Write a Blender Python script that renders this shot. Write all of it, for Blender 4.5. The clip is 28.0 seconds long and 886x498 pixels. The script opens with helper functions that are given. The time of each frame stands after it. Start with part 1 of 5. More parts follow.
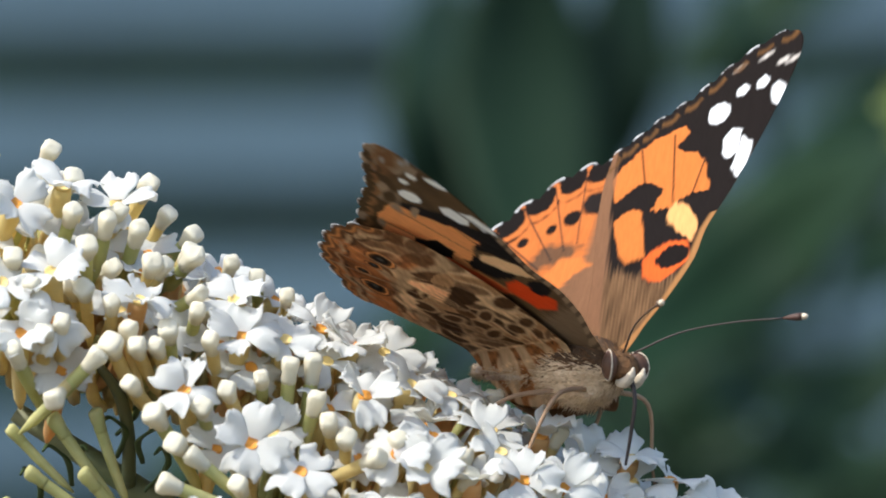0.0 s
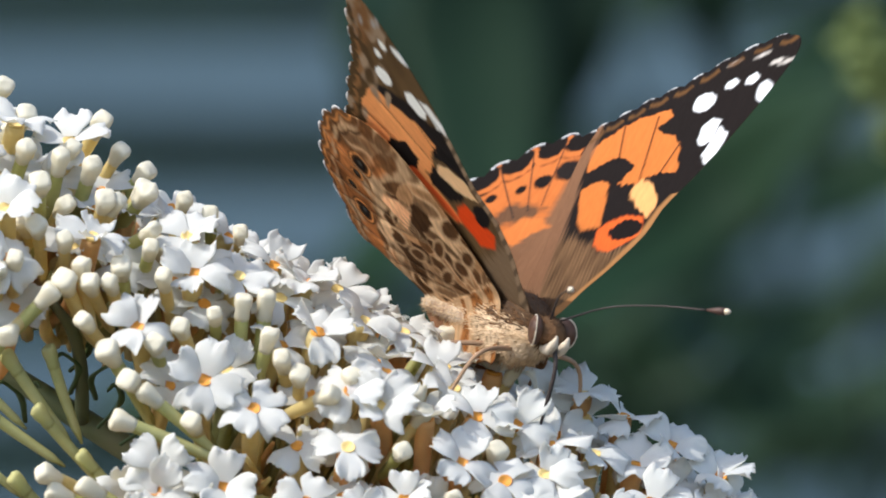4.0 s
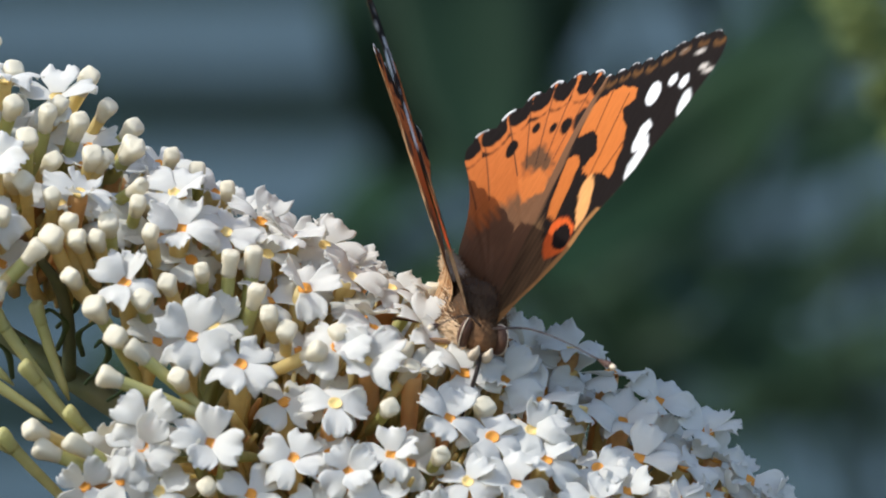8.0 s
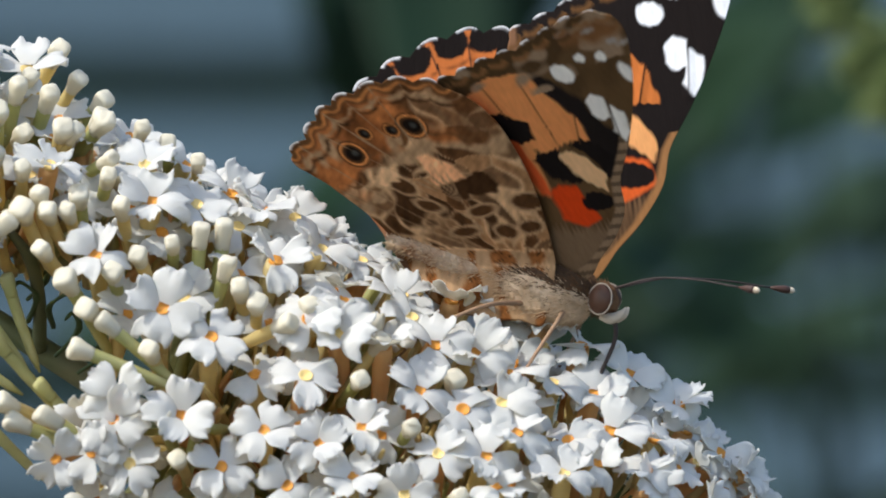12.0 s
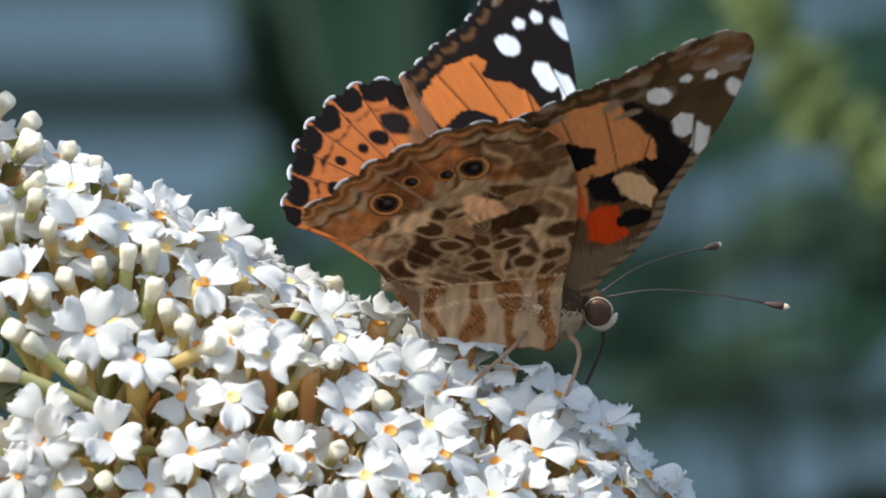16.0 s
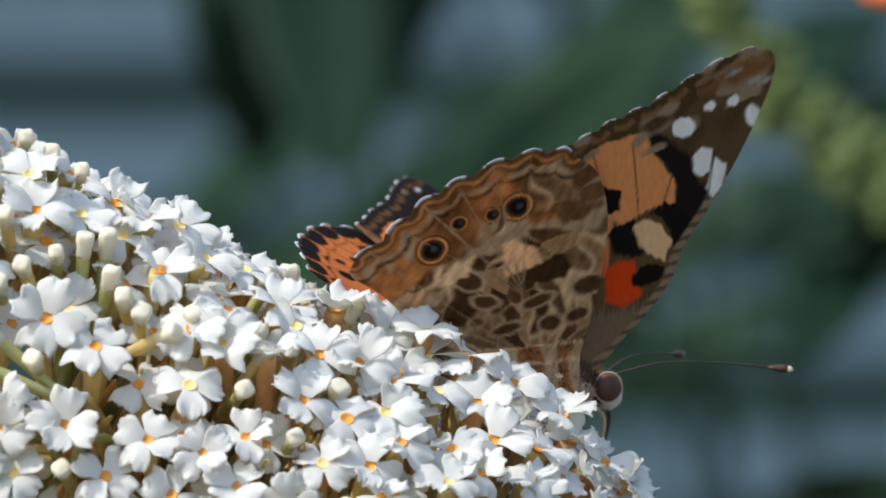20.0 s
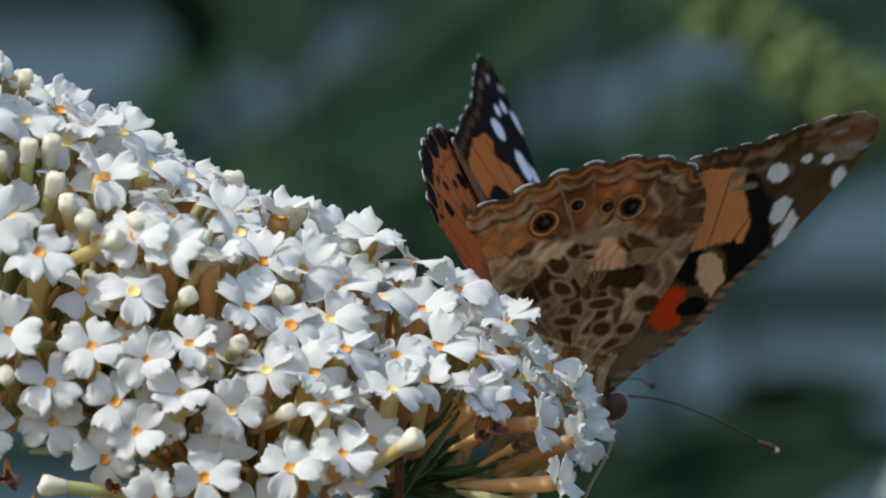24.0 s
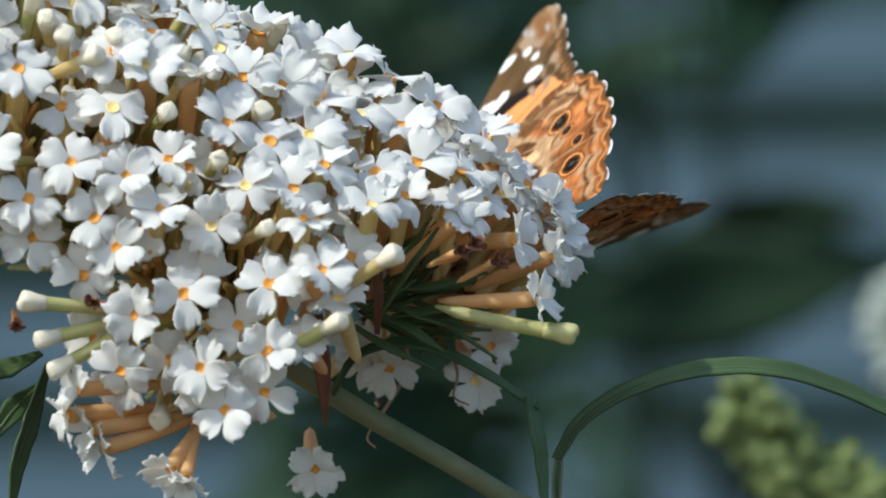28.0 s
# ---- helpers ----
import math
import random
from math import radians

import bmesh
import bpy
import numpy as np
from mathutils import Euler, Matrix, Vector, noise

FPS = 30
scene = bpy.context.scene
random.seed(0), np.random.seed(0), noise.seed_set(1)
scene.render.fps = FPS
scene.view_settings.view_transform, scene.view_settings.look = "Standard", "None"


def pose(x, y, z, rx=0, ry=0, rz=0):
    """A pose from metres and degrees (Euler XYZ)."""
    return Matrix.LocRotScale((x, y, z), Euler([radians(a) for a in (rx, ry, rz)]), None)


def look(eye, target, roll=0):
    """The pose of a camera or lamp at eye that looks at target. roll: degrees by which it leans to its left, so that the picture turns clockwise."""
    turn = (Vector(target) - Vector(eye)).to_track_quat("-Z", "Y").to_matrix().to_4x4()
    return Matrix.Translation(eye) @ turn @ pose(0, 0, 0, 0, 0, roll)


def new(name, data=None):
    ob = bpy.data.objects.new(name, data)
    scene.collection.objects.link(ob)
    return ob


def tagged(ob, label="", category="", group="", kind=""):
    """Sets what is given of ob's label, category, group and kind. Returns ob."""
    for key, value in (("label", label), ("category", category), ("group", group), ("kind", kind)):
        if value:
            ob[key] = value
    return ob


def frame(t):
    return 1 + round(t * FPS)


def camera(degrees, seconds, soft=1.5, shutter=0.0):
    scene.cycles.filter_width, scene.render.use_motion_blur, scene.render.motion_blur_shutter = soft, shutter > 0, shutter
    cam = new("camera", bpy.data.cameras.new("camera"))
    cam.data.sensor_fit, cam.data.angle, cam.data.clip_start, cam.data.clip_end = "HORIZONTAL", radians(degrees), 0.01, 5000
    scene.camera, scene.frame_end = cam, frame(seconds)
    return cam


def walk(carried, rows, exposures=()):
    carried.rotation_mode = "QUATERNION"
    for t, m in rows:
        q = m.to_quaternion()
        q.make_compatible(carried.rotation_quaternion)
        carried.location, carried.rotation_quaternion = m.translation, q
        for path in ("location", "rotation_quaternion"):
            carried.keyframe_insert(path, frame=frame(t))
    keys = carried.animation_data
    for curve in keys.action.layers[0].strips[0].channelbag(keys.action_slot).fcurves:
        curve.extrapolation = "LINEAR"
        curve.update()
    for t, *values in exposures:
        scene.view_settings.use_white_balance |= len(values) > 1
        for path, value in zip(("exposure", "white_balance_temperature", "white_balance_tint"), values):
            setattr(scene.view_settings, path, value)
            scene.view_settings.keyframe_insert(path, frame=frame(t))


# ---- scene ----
cam = camera(4.49, 28.0, soft=1.9)
cam.data.dof.use_dof = True
cam.data.dof.focus_distance = 0.995
cam.data.dof.aperture_fstop = 48.0

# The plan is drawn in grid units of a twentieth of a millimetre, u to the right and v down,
# on the upright plane through the panicle's axis; depth is in millimetres behind that plane.
UNIT = 5e-5
EYE = Vector((0.0, -1.0, 0.0))


def spot(u, v, depth=0.0):
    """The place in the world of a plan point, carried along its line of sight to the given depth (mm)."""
    d = depth * 0.001
    return Vector(((u - 784) * UNIT * (1 + d), d, (441 - v) * UNIT * (1 + d)))


def aim(t, u, v):
    return (t, look(EYE, spot(u, v)))


walk(cam, [
    aim(0, 427.1, 231.2),
    aim(0.5, 427.1, 237.3),
    aim(1, 489.9, 255.7),
    aim(1.5, 488.3, 281.7),
    aim(2, 499.1, 278.6),
    aim(2.5, 494.5, 301.6),
    aim(3, 503.7, 301.6),
    aim(3.5, 500.6, 330.7),
    aim(5.5, 560.3, 359.8),
    aim(6, 538.9, 399.6),
    aim(6.5, 526.6, 427.2),
    aim(7, 525.1, 442.5),
    aim(7.5, 534.3, 419.5),
    aim(8, 532.8, 421.0),
    aim(8.5, 522.0, 427.2),
    aim(9, 525.1, 431.8),
    aim(9.5, 528.2, 427.2),
    aim(10, 560.3, 407.2),
    aim(10.5, 566.4, 440.9),
    aim(11, 583.3, 436.3),
    aim(11.5, 600.1, 437.9),
    aim(12, 584.8, 470.0),
    aim(12.5, 612.4, 460.8),
    aim(13, 647.6, 439.4),
    aim(13.5, 687.4, 428.7),
    aim(15.5, 687.4, 427.2),
    aim(16, 713.4, 431.8),
    aim(16.5, 774.7, 437.9),
    aim(17, 783.9, 440.9),
    aim(17.5, 767.0, 444.0),
    aim(18, 744.1, 460.8),
    aim(18.5, 739.5, 471.6),
    aim(19, 764.0, 460.8),
    aim(19.5, 764.0, 479.2),
    aim(20, 790.0, 453.2),
    aim(20.5, 835.9, 477.7),
    aim(21, 797.7, 505.2),
    aim(21.5, 817.6, 514.4),
    aim(23.5, 868.1, 563.4),
    aim(24, 889.5, 618.6),
    aim(24.5, 901.8, 604.8),
    aim(25, 904.8, 609.4),
    aim(25.5, 920.2, 646.1),
    aim(26, 941.6, 692.1),
    aim(26.5, 960.0, 831.4),
    aim(27, 924.7, 914.1),
    aim(27.5, 958.4, 929.4),
    aim(28, 926.3, 944.7),
], [(0, 1.08, 6420, 7), (3, 1.04, 6450, 9), (6, 0.92, 6380, 6), (9, 0.78, 6450, 8), (12, 0.88, 6450, 8), (13.5, 1.08, 6450, 8), (17, 1.20, 6430, 7), (18, 1.16, 6450, 8), (20, 0.97, 6450, 7), (24, 0.68, 6340, 6), (26, 0.60, 6340, 6), (28, 0.86, 6300, 4)])

# ---- world and sun ----
SUN_DIR = Vector((-0.59, -0.29, 0.75)).normalized()
world = bpy.data.worlds.new("world")
scene.world = world
world.use_nodes = True
wt = world.node_tree
sky = wt.nodes.new("ShaderNodeTexSky")
sky.sky_type = 'NISHITA'
sky.sun_disc = False
sky.dust_density = 2.0
sky.sun_elevation = math.asin(SUN_DIR.z)
sky.sun_rotation = math.atan2(SUN_DIR.x, SUN_DIR.y)
wt.links.new(sky.outputs[0], wt.nodes["Background"].inputs[0])
wt.nodes["Background"].inputs[1].default_value = 0.15
sun = new("sun", bpy.data.lights.new("sun", 'SUN'))
sun.data.energy = 1.9
sun.data.angle = radians(0.5)
sun.data.color = (1.0, 0.965, 0.90)
sun.matrix_world = look(SUN_DIR * 5, (0, 0, 0))


# ---- materials ----
def mat(name, base, rough=0.6, vary=0.15, scale=400.0, bump=0.0, translucent=0.0, trans_col=None, spec=0.3, second=None, big=60.0, detail=4.0, sheen=0.0):
    """A surface with grain at two scales; scale and big are in cycles per metre; translucent mixes in light from behind."""
    m = bpy.data.materials.new(name)
    m.use_nodes = True
    n, l = m.node_tree.nodes, m.node_tree.links
    b = n["Principled BSDF"]
    b.inputs["Roughness"].default_value = rough
    b.inputs["Specular IOR Level"].default_value = spec
    if sheen:
        b.inputs["Sheen Weight"].default_value = sheen
    co = n.new("ShaderNodeTexCoord")
    fine, broad = n.new("ShaderNodeTexNoise"), n.new("ShaderNodeTexNoise")
    fine.inputs["Scale"].default_value, broad.inputs["Scale"].default_value = scale, big
    fine.inputs["Detail"].default_value = broad.inputs["Detail"].default_value = detail
    l.new(co.outputs["Object"], fine.inputs["Vector"])
    l.new(co.outputs["Object"], broad.inputs["Vector"])
    info = n.new("ShaderNodeObjectInfo")
    mix = n.new("ShaderNodeMix")
    mix.data_type = 'RGBA'
    ramp = n.new("ShaderNodeMapRange")
    ramp.inputs[1].default_value, ramp.inputs[2].default_value = 0.35, 0.65
    l.new(broad.outputs["Fac"], ramp.inputs[0])
    l.new(ramp.outputs[0], mix.inputs[0])
    other = second or tuple(c * (1 - vary) for c in base)
    mix.inputs[6].default_value, mix.inputs[7].default_value = (*base, 1), (*other, 1)
    hsv = n.new("ShaderNodeHueSaturation")
    val = n.new("ShaderNodeMath")
    val.operation = 'MULTIPLY_ADD'
    l.new(fine.outputs["Fac"], val.inputs[0])
    val.inputs[1].default_value, val.inputs[2].default_value = vary * 1.2, 1 - vary * 0.6
    each = n.new("ShaderNodeMath")
    each.operation = 'MULTIPLY_ADD'
    l.new(info.outputs["Random"], each.inputs[0])
    each.inputs[1].default_value = vary * 0.6
    l.new(val.outputs[0], each.inputs[2])
    l.new(each.outputs[0], hsv.inputs["Value"])
    l.new(mix.outputs[2], hsv.inputs["Color"])
    l.new(hsv.outputs[0], b.inputs["Base Color"])
    if bump:
        bp = n.new("ShaderNodeBump")
        bp.inputs["Strength"].default_value, bp.inputs["Distance"].default_value = bump, 0.0004
        l.new(fine.outputs["Fac"], bp.inputs["Height"])
        l.new(bp.outputs[0], b.inputs["Normal"])
    if translucent:
        add_translucency(m, hsv.outputs[0], translucent, trans_col)
    return m


def add_translucency(m, colour, amount, tint=None):
    n, l = m.node_tree.nodes, m.node_tree.links
    t, s = n.new("ShaderNodeBsdfTranslucent"), n.new("ShaderNodeMixShader")
    s.inputs[0].default_value = amount
    if tint:
        k = n.new("ShaderNodeMix")
        k.data_type, k.blend_type = 'RGBA', 'MULTIPLY'
        k.inputs[0].default_value = 1.0
        l.new(colour, k.inputs[6])
        k.inputs[7].default_value = (*tint, 1)
        colour = k.outputs[2]
    l.new(colour, t.inputs[0])
    l.new(n["Principled BSDF"].outputs[0], s.inputs[1])
    l.new(t.outputs[0], s.inputs[2])
    l.new(s.outputs[0], n["Material Output"].inputs[0])


M_PETAL = mat("white_petal", (0.86, 0.87, 0.87), 0.65, 0.06, 900, 0.25, 0.56, (1.0, 0.955, 0.85), 0.15, None, 260)
M_BUD = mat("cream_bud", (0.83, 0.77, 0.61), 0.5, 0.12, 700, 0.15, 0.3, None, 0.3)
M_TUBE = mat("cream_tube", (0.84, 0.72, 0.40), 0.5, 0.2, 500, 0.15, 0.45, None, 0.3, (0.72, 0.58, 0.26), 150)
M_TUBE_OLD = mat("tan_tube", (0.82, 0.57, 0.30), 0.55, 0.25, 500, 0.2, 0.45, None, 0.25, (0.72, 0.42, 0.17), 120)
M_TUBE_GREEN = mat("green_tube", (0.66, 0.61, 0.30), 0.5, 0.25, 500, 0.2, 0.4, None, 0.3, (0.48, 0.48, 0.19), 160)
M_THROAT = mat("orange_throat", (0.72, 0.31, 0.05), 0.6, 0.2, 800, 0.2)
M_THROAT_PALE = mat("yellow_throat", (0.84, 0.62, 0.24), 0.6, 0.2, 800, 0.2)
M_GREEN = mat("green_bract", (0.21, 0.26, 0.09), 0.5, 0.3, 500, 0.3, 0.15, None, 0.35, (0.13, 0.17, 0.06), 150)
M_ARCH = mat("leaf_green", (0.055, 0.095, 0.035), 0.5, 0.25, 500, 0.25, 0.12, None, 0.3, (0.04, 0.068, 0.026), 90)
M_BASE = mat("base_leaf_green", (0.085, 0.125, 0.045), 0.5, 0.3, 500, 0.3, 0.15, None, 0.3, (0.055, 0.085, 0.03), 120)
M_STEM = mat("green_stem", (0.175, 0.165, 0.085), 0.55, 0.25, 700, 0.3, 0.0, None, 0.35, (0.10, 0.13, 0.06), 120)
M_DRY = mat("withered_brown", (0.17, 0.065, 0.035), 0.7, 0.4, 600, 0.5, 0.1, None, 0.2, (0.08, 0.035, 0.02), 200)
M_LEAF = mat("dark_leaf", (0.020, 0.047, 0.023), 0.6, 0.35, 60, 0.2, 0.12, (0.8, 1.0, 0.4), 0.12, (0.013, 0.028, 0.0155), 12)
M_LEAF_LIGHT = mat("light_leaf", (0.18, 0.225, 0.075), 0.55, 0.3, 60, 0.2, 0.25, None, 0.3, (0.11, 0.16, 0.05), 14)
M_FENCE = mat("blue_grey_paint", (0.10, 0.155, 0.19), 0.6, 0.2, 30, 0.2, 0.0, None, 0.2, (0.07, 0.11, 0.14), 2.5)
# white petals of the far spike, with distance haze put into the colour
M_HAZE = mat("hazed_petal", (0.40, 0.45, 0.40), 0.7, 0.2, 300, 0.2, 0.2)
M_SOIL = mat("soil", (0.07, 0.055, 0.04), 0.95, 0.4, 30, 0.6, 0.0, None, 0.1, (0.04, 0.035, 0.025), 4)
M_ORANGE = mat("orange_bloom", (0.75, 0.16, 0.03), 0.6, 0.25, 60, 0.2, 0.2)


# ---- mesh helpers ----
def mesh_of(name, verts, faces, material, smooth=True):
    me = bpy.data.meshes.new(name)
    me.from_pydata([tuple(v) for v in verts], [], [tuple(f) for f in faces])
    if smooth:
        me.polygons.foreach_set("use_smooth", [True] * len(me.polygons))
    me.materials.append(material)
    me.update()
    return me


def part(name, me, parent, label="", m=None):
    ob = new(name, me)
    ob.parent = parent
    if m is not None:
        ob.matrix_basis = m
    if label:
        ob["label"] = label
    return ob


def lathe(profile, sides=12, bend=0.0):
    """A turned body along +z: profile of (z, radius); bend shifts it sideways with the square of the height."""
    verts, faces = [], []
    top = max(abs(profile[0][0]), abs(profile[-1][0])) or 1
    for z, r in profile:
        off = bend * (z / top) ** 2
        for k in range(sides):
            a = 2 * math.pi * k / sides
            verts.append((r * math.cos(a) + off, r * math.sin(a), z))
    for i in range(len(profile) - 1):
        for k in range(sides):
            k2 = (k + 1) % sides
            faces.append((i * sides + k, i * sides + k2, (i + 1) * sides + k2, (i + 1) * sides + k))
    faces.append(tuple(range(sides))[::-1])
    faces.append(tuple((len(profile) - 1) * sides + k for k in range(sides)))
    return verts, faces


def smooth_line(points, steps=8):
    """A Catmull-Rom line through the points."""
    p = [Vector(q) for q in points]
    p = [p[0] * 2 - p[1]] + p + [p[-1] * 2 - p[-2]]
    out = []
    for i in range(1, len(p) - 2):
        for s in range(steps):
            t = s / steps
            out.append(0.5 * (2 * p[i] + (p[i + 1] - p[i - 1]) * t + (2 * p[i - 1] - 5 * p[i] + 4 * p[i + 1] - p[i + 2]) * t * t
                              + (3 * p[i] - p[i - 1] - 3 * p[i + 1] + p[i + 2]) * t ** 3))
    out.append(p[-2])
    return out


def tube_along(points, radii, sides=8, steps=6):
    """A rod through the points, with the radii given at them."""
    line = smooth_line(points, steps)
    n = len(line)
    verts, faces = [], []
    for i, c in enumerate(line):
        d = (line[min(i + 1, n - 1)] - line[max(i - 1, 0)]).normalized()
        side = d.cross(Vector((0.31, 0.9, 0.2)))
        side.normalize()
        up = side.cross(d)
        f = i / (n - 1) * (len(radii) - 1)
        k = min(int(f), len(radii) - 2)
        r = radii[k] + (radii[k + 1] - radii[k]) * (f - k)
        for j in range(sides):
            a = 2 * math.pi * j / sides
            verts.append(c + side * (r * math.cos(a)) + up * (r * math.sin(a)))
    for i in range(n - 1):
        for j in range(sides):
            j2 = (j + 1) % sides
            faces.append((i * sides + j, i * sides + j2, (i + 1) * sides + j2, (i + 1) * sides + j))
    faces.append(tuple(range(sides))[::-1])
    faces.append(tuple((n - 1) * sides + j for j in range(sides)))
    return verts, faces


def blade(points, widths, fold=0.15, thick=0.00025, up=(0, -0.5, 1), steps=6, across=6):
    """A leaf along the points: half widths given at them, folded along the midrib, with a real thickness."""
    line = smooth_line(points, steps)
    n = len(line)
    top, low, faces = [], [], []
    for i, c in enumerate(line):
        d = (line[min(i + 1, n - 1)] - line[max(i - 1, 0)]).normalized()
        side = d.cross(Vector(up)).normalized()
        nor = side.cross(d)
        f = i / (n - 1) * (len(widths) - 1)
        k = min(int(f), len(widths) - 2)
        w = widths[k] + (widths[k + 1] - widths[k]) * (f - k)
        for j in range(across + 1):
            q = 2 * j / across - 1
            wav = 0.06 * w * math.sin(i * 1.9 + j) * abs(q)
            p = c + side * (q * w) + nor * (fold * w * abs(q) + wav)
            top.append(p + nor * thick / 2)
            low.append(p - nor * thick / 2)
    m, a = len(top), across + 1
    for i in range(n - 1):
        for j in range(across):
            q = (i * a + j, i * a + j + 1, (i + 1) * a + j + 1, (i + 1) * a + j)
            faces.append(q)
            faces.append(tuple(m + k for k in q[::-1]))
        for j in (0, across):
            q = (i * a + j, (i + 1) * a + j, m + (i + 1) * a + j, m + i * a + j)
            faces.append(q if j == 0 else q[::-1])
    return top + low, faces


def frame_to(direction, roll=0.0):
    """A turn that carries +z to the direction, after a roll about it in degrees."""
    return Vector(direction).to_track_quat('Z', 'Y').to_matrix().to_4x4() @ pose(0, 0, 0, 0, 0, roll)


# ---- the white flower panicle ----
AXIS_BASE, AXIS_TIP = (735.0, 1205.0), (-560.0, 372.0)
_ax = Vector((AXIS_TIP[0] - AXIS_BASE[0], AXIS_TIP[1] - AXIS_BASE[1]))
AXIS_DIR = _ax.normalized()
AXIS_NORM = Vector((-AXIS_DIR.y, AXIS_DIR.x))
if AXIS_NORM.y > 0:
    AXIS_NORM = -AXIS_NORM


def girth(along):
    """Radius of the panicle (grid units) at a distance along its axis from the base: blunt base, tapering tip."""
    if along < 0:
        return 500 * math.sqrt(max(0.02, 1 - (along / 515.0) ** 2))
    return 500 - 0.05 * along


def on_panicle(u, v, sink=0.0):
    """Place and outward direction of the panicle's surface at a plan point; sink: grid units below the surface."""
    q = Vector((u - AXIS_BASE[0], v - AXIS_BASE[1]))
    along, off = q.dot(AXIS_DIR), q.dot(AXIS_NORM)
    r = girth(along) - sink
    k = max(-0.985, min(0.985, off / r))
    depth = -math.sqrt(1 - k * k) * r * 0.05
    lift = 0.15 + 0.25 * max(0.0, min(1.0, (k + 0.1) / 0.7))
    lean = 0.15 if along > 0 else min(0.9, 0.15 + along / 520.0)
    flat = AXIS_NORM * k + AXIS_DIR * lean
    out = Vector((flat.x, -math.sqrt(1 - k * k) - 0.55 * max(0.0, k), -flat.y + lift)).normalized()
    return spot(u, v, depth), out


def petal_mesh(seed, curl):
    """One lobe of a corolla, lying along +x from the throat: joined to its neighbours at the foot, broad, blunt and frayed at the end."""
    rng = random.Random(seed)
    rows_n, cols = 9, 14
    length, width = 0.00242 * rng.uniform(0.88, 1.12), 0.00140 * rng.uniform(0.88, 1.12)
    nick = rng.uniform(-0.03, 0.07)
    skew = rng.uniform(-0.08, 0.08)
    square = rng.uniform(0.03, 0.13)
    ph = [rng.uniform(0, 6.28) for _ in range(5)]
    fray = [rng.uniform(-1, 1) for _ in range(cols + 1)]
    top, low, faces = [], [], []
    for i in range(rows_n + 1):
        f = i / rows_n
        g = min(1.0, f / 0.72 + 0.08)
        w = 0.00056 + (width - 0.00056) * (g * g * (3 - 2 * g))
        for j in range(cols + 1):
            q = 2 * j / cols - 1
            x = 0.00040 + f * length * (1 - square * f * abs(q) ** 2.6 + skew * q * f * 0.5)
            x -= length * f * f * nick * math.exp(-(q * 3.0) ** 2)
            x += length * f ** 6 * (0.06 * math.sin(q * 7 + ph[0]) + 0.05 * fray[j])
            y = q * w * (1 - 0.06 * max(0.0, f - 0.75) * 4 * q * q) + 0.00006 * math.sin(f * 5 + ph[1]) * f
            z = (-curl * 0.0011 * f * f + 0.00022 * f * f * math.sin(q * 2.6 + ph[2]) + 0.00020 * f ** 3 * math.sin(q * 5.5 + ph[4]) + 0.00018 * f ** 6 * fray[(j * 5) % (cols + 1)]
                 + 0.00022 * math.sin(f * 2.6) + 0.00030 * f * q * q * math.cos(ph[3]))
            top.append((x, y, z + 0.00002))
            low.append((x, y, z - 0.00002))
    m, a = len(top), cols + 1
    for i in range(rows_n):
        for j in range(cols):
            q = (i * a + j, (i + 1) * a + j, (i + 1) * a + j + 1, i * a + j + 1)
            faces += [q, tuple(m + k for k in q[::-1])]
        for j in (0, cols):
            q = (i * a + j, m + i * a + j, m + (i + 1) * a + j, (i + 1) * a + j)
            faces.append(q if j == 0 else q[::-1])
    e = rows_n * a
    for j in range(cols):
        faces.append((e + j, m + e + j, m + e + j + 1, e + j + 1))
    return mesh_of("petal", top + low, faces, M_PETAL)


PETALS = [petal_mesh(s, c) for s, c in ((1, 0.0), (2, 0.2), (3, 0.4), (4, 0.65), (5, 0.1), (6, 0.3), (7, -0.3), (8, 0.5), (9, -0.15), (10, 0.9), (11, 0.15), (12, 0.35), (13, 0.75), (14, -0.4), (15, 0.05), (16, 0.45))]
TUBES = [mesh_of("floret", *lathe([(-0.0098, 0.00015), (-0.0085, 0.00052), (-0.006, 0.00066), (-0.002, 0.00078), (-0.0008, 0.00080), (-0.0001, 0.00070), (-0.0003, 0.0005)], 10, b), m)
         for m, b in ((M_TUBE, 0.0004), (M_TUBE, -0.0005), (M_TUBE_OLD, 0.0005), (M_TUBE_OLD, -0.0003))]
THROAT = mesh_of("throat", *lathe([(-0.0003, 0.00056), (0.00008, 0.00056), (0.00007, 0.00048), (-0.00006, 0.00032), (-0.00012, 0.00003)], 14), M_THROAT)
THROAT_PALE = THROAT.copy()
THROAT_PALE.materials[0] = M_THROAT_PALE
BUD_TUBES = [mesh_of("bud", *lathe([(-0.0098, 0.00012), (-0.008, 0.00048), (-0.004, 0.00058), (-0.0012, 0.00062), (-0.0003, 0.0006)], 10, b), m) for b, m in ((0.0005, M_TUBE), (-0.0004, M_TUBE), (0.0, M_TUBE), (0.0006, M_TUBE_GREEN), (-0.0005, M_TUBE_GREEN))]


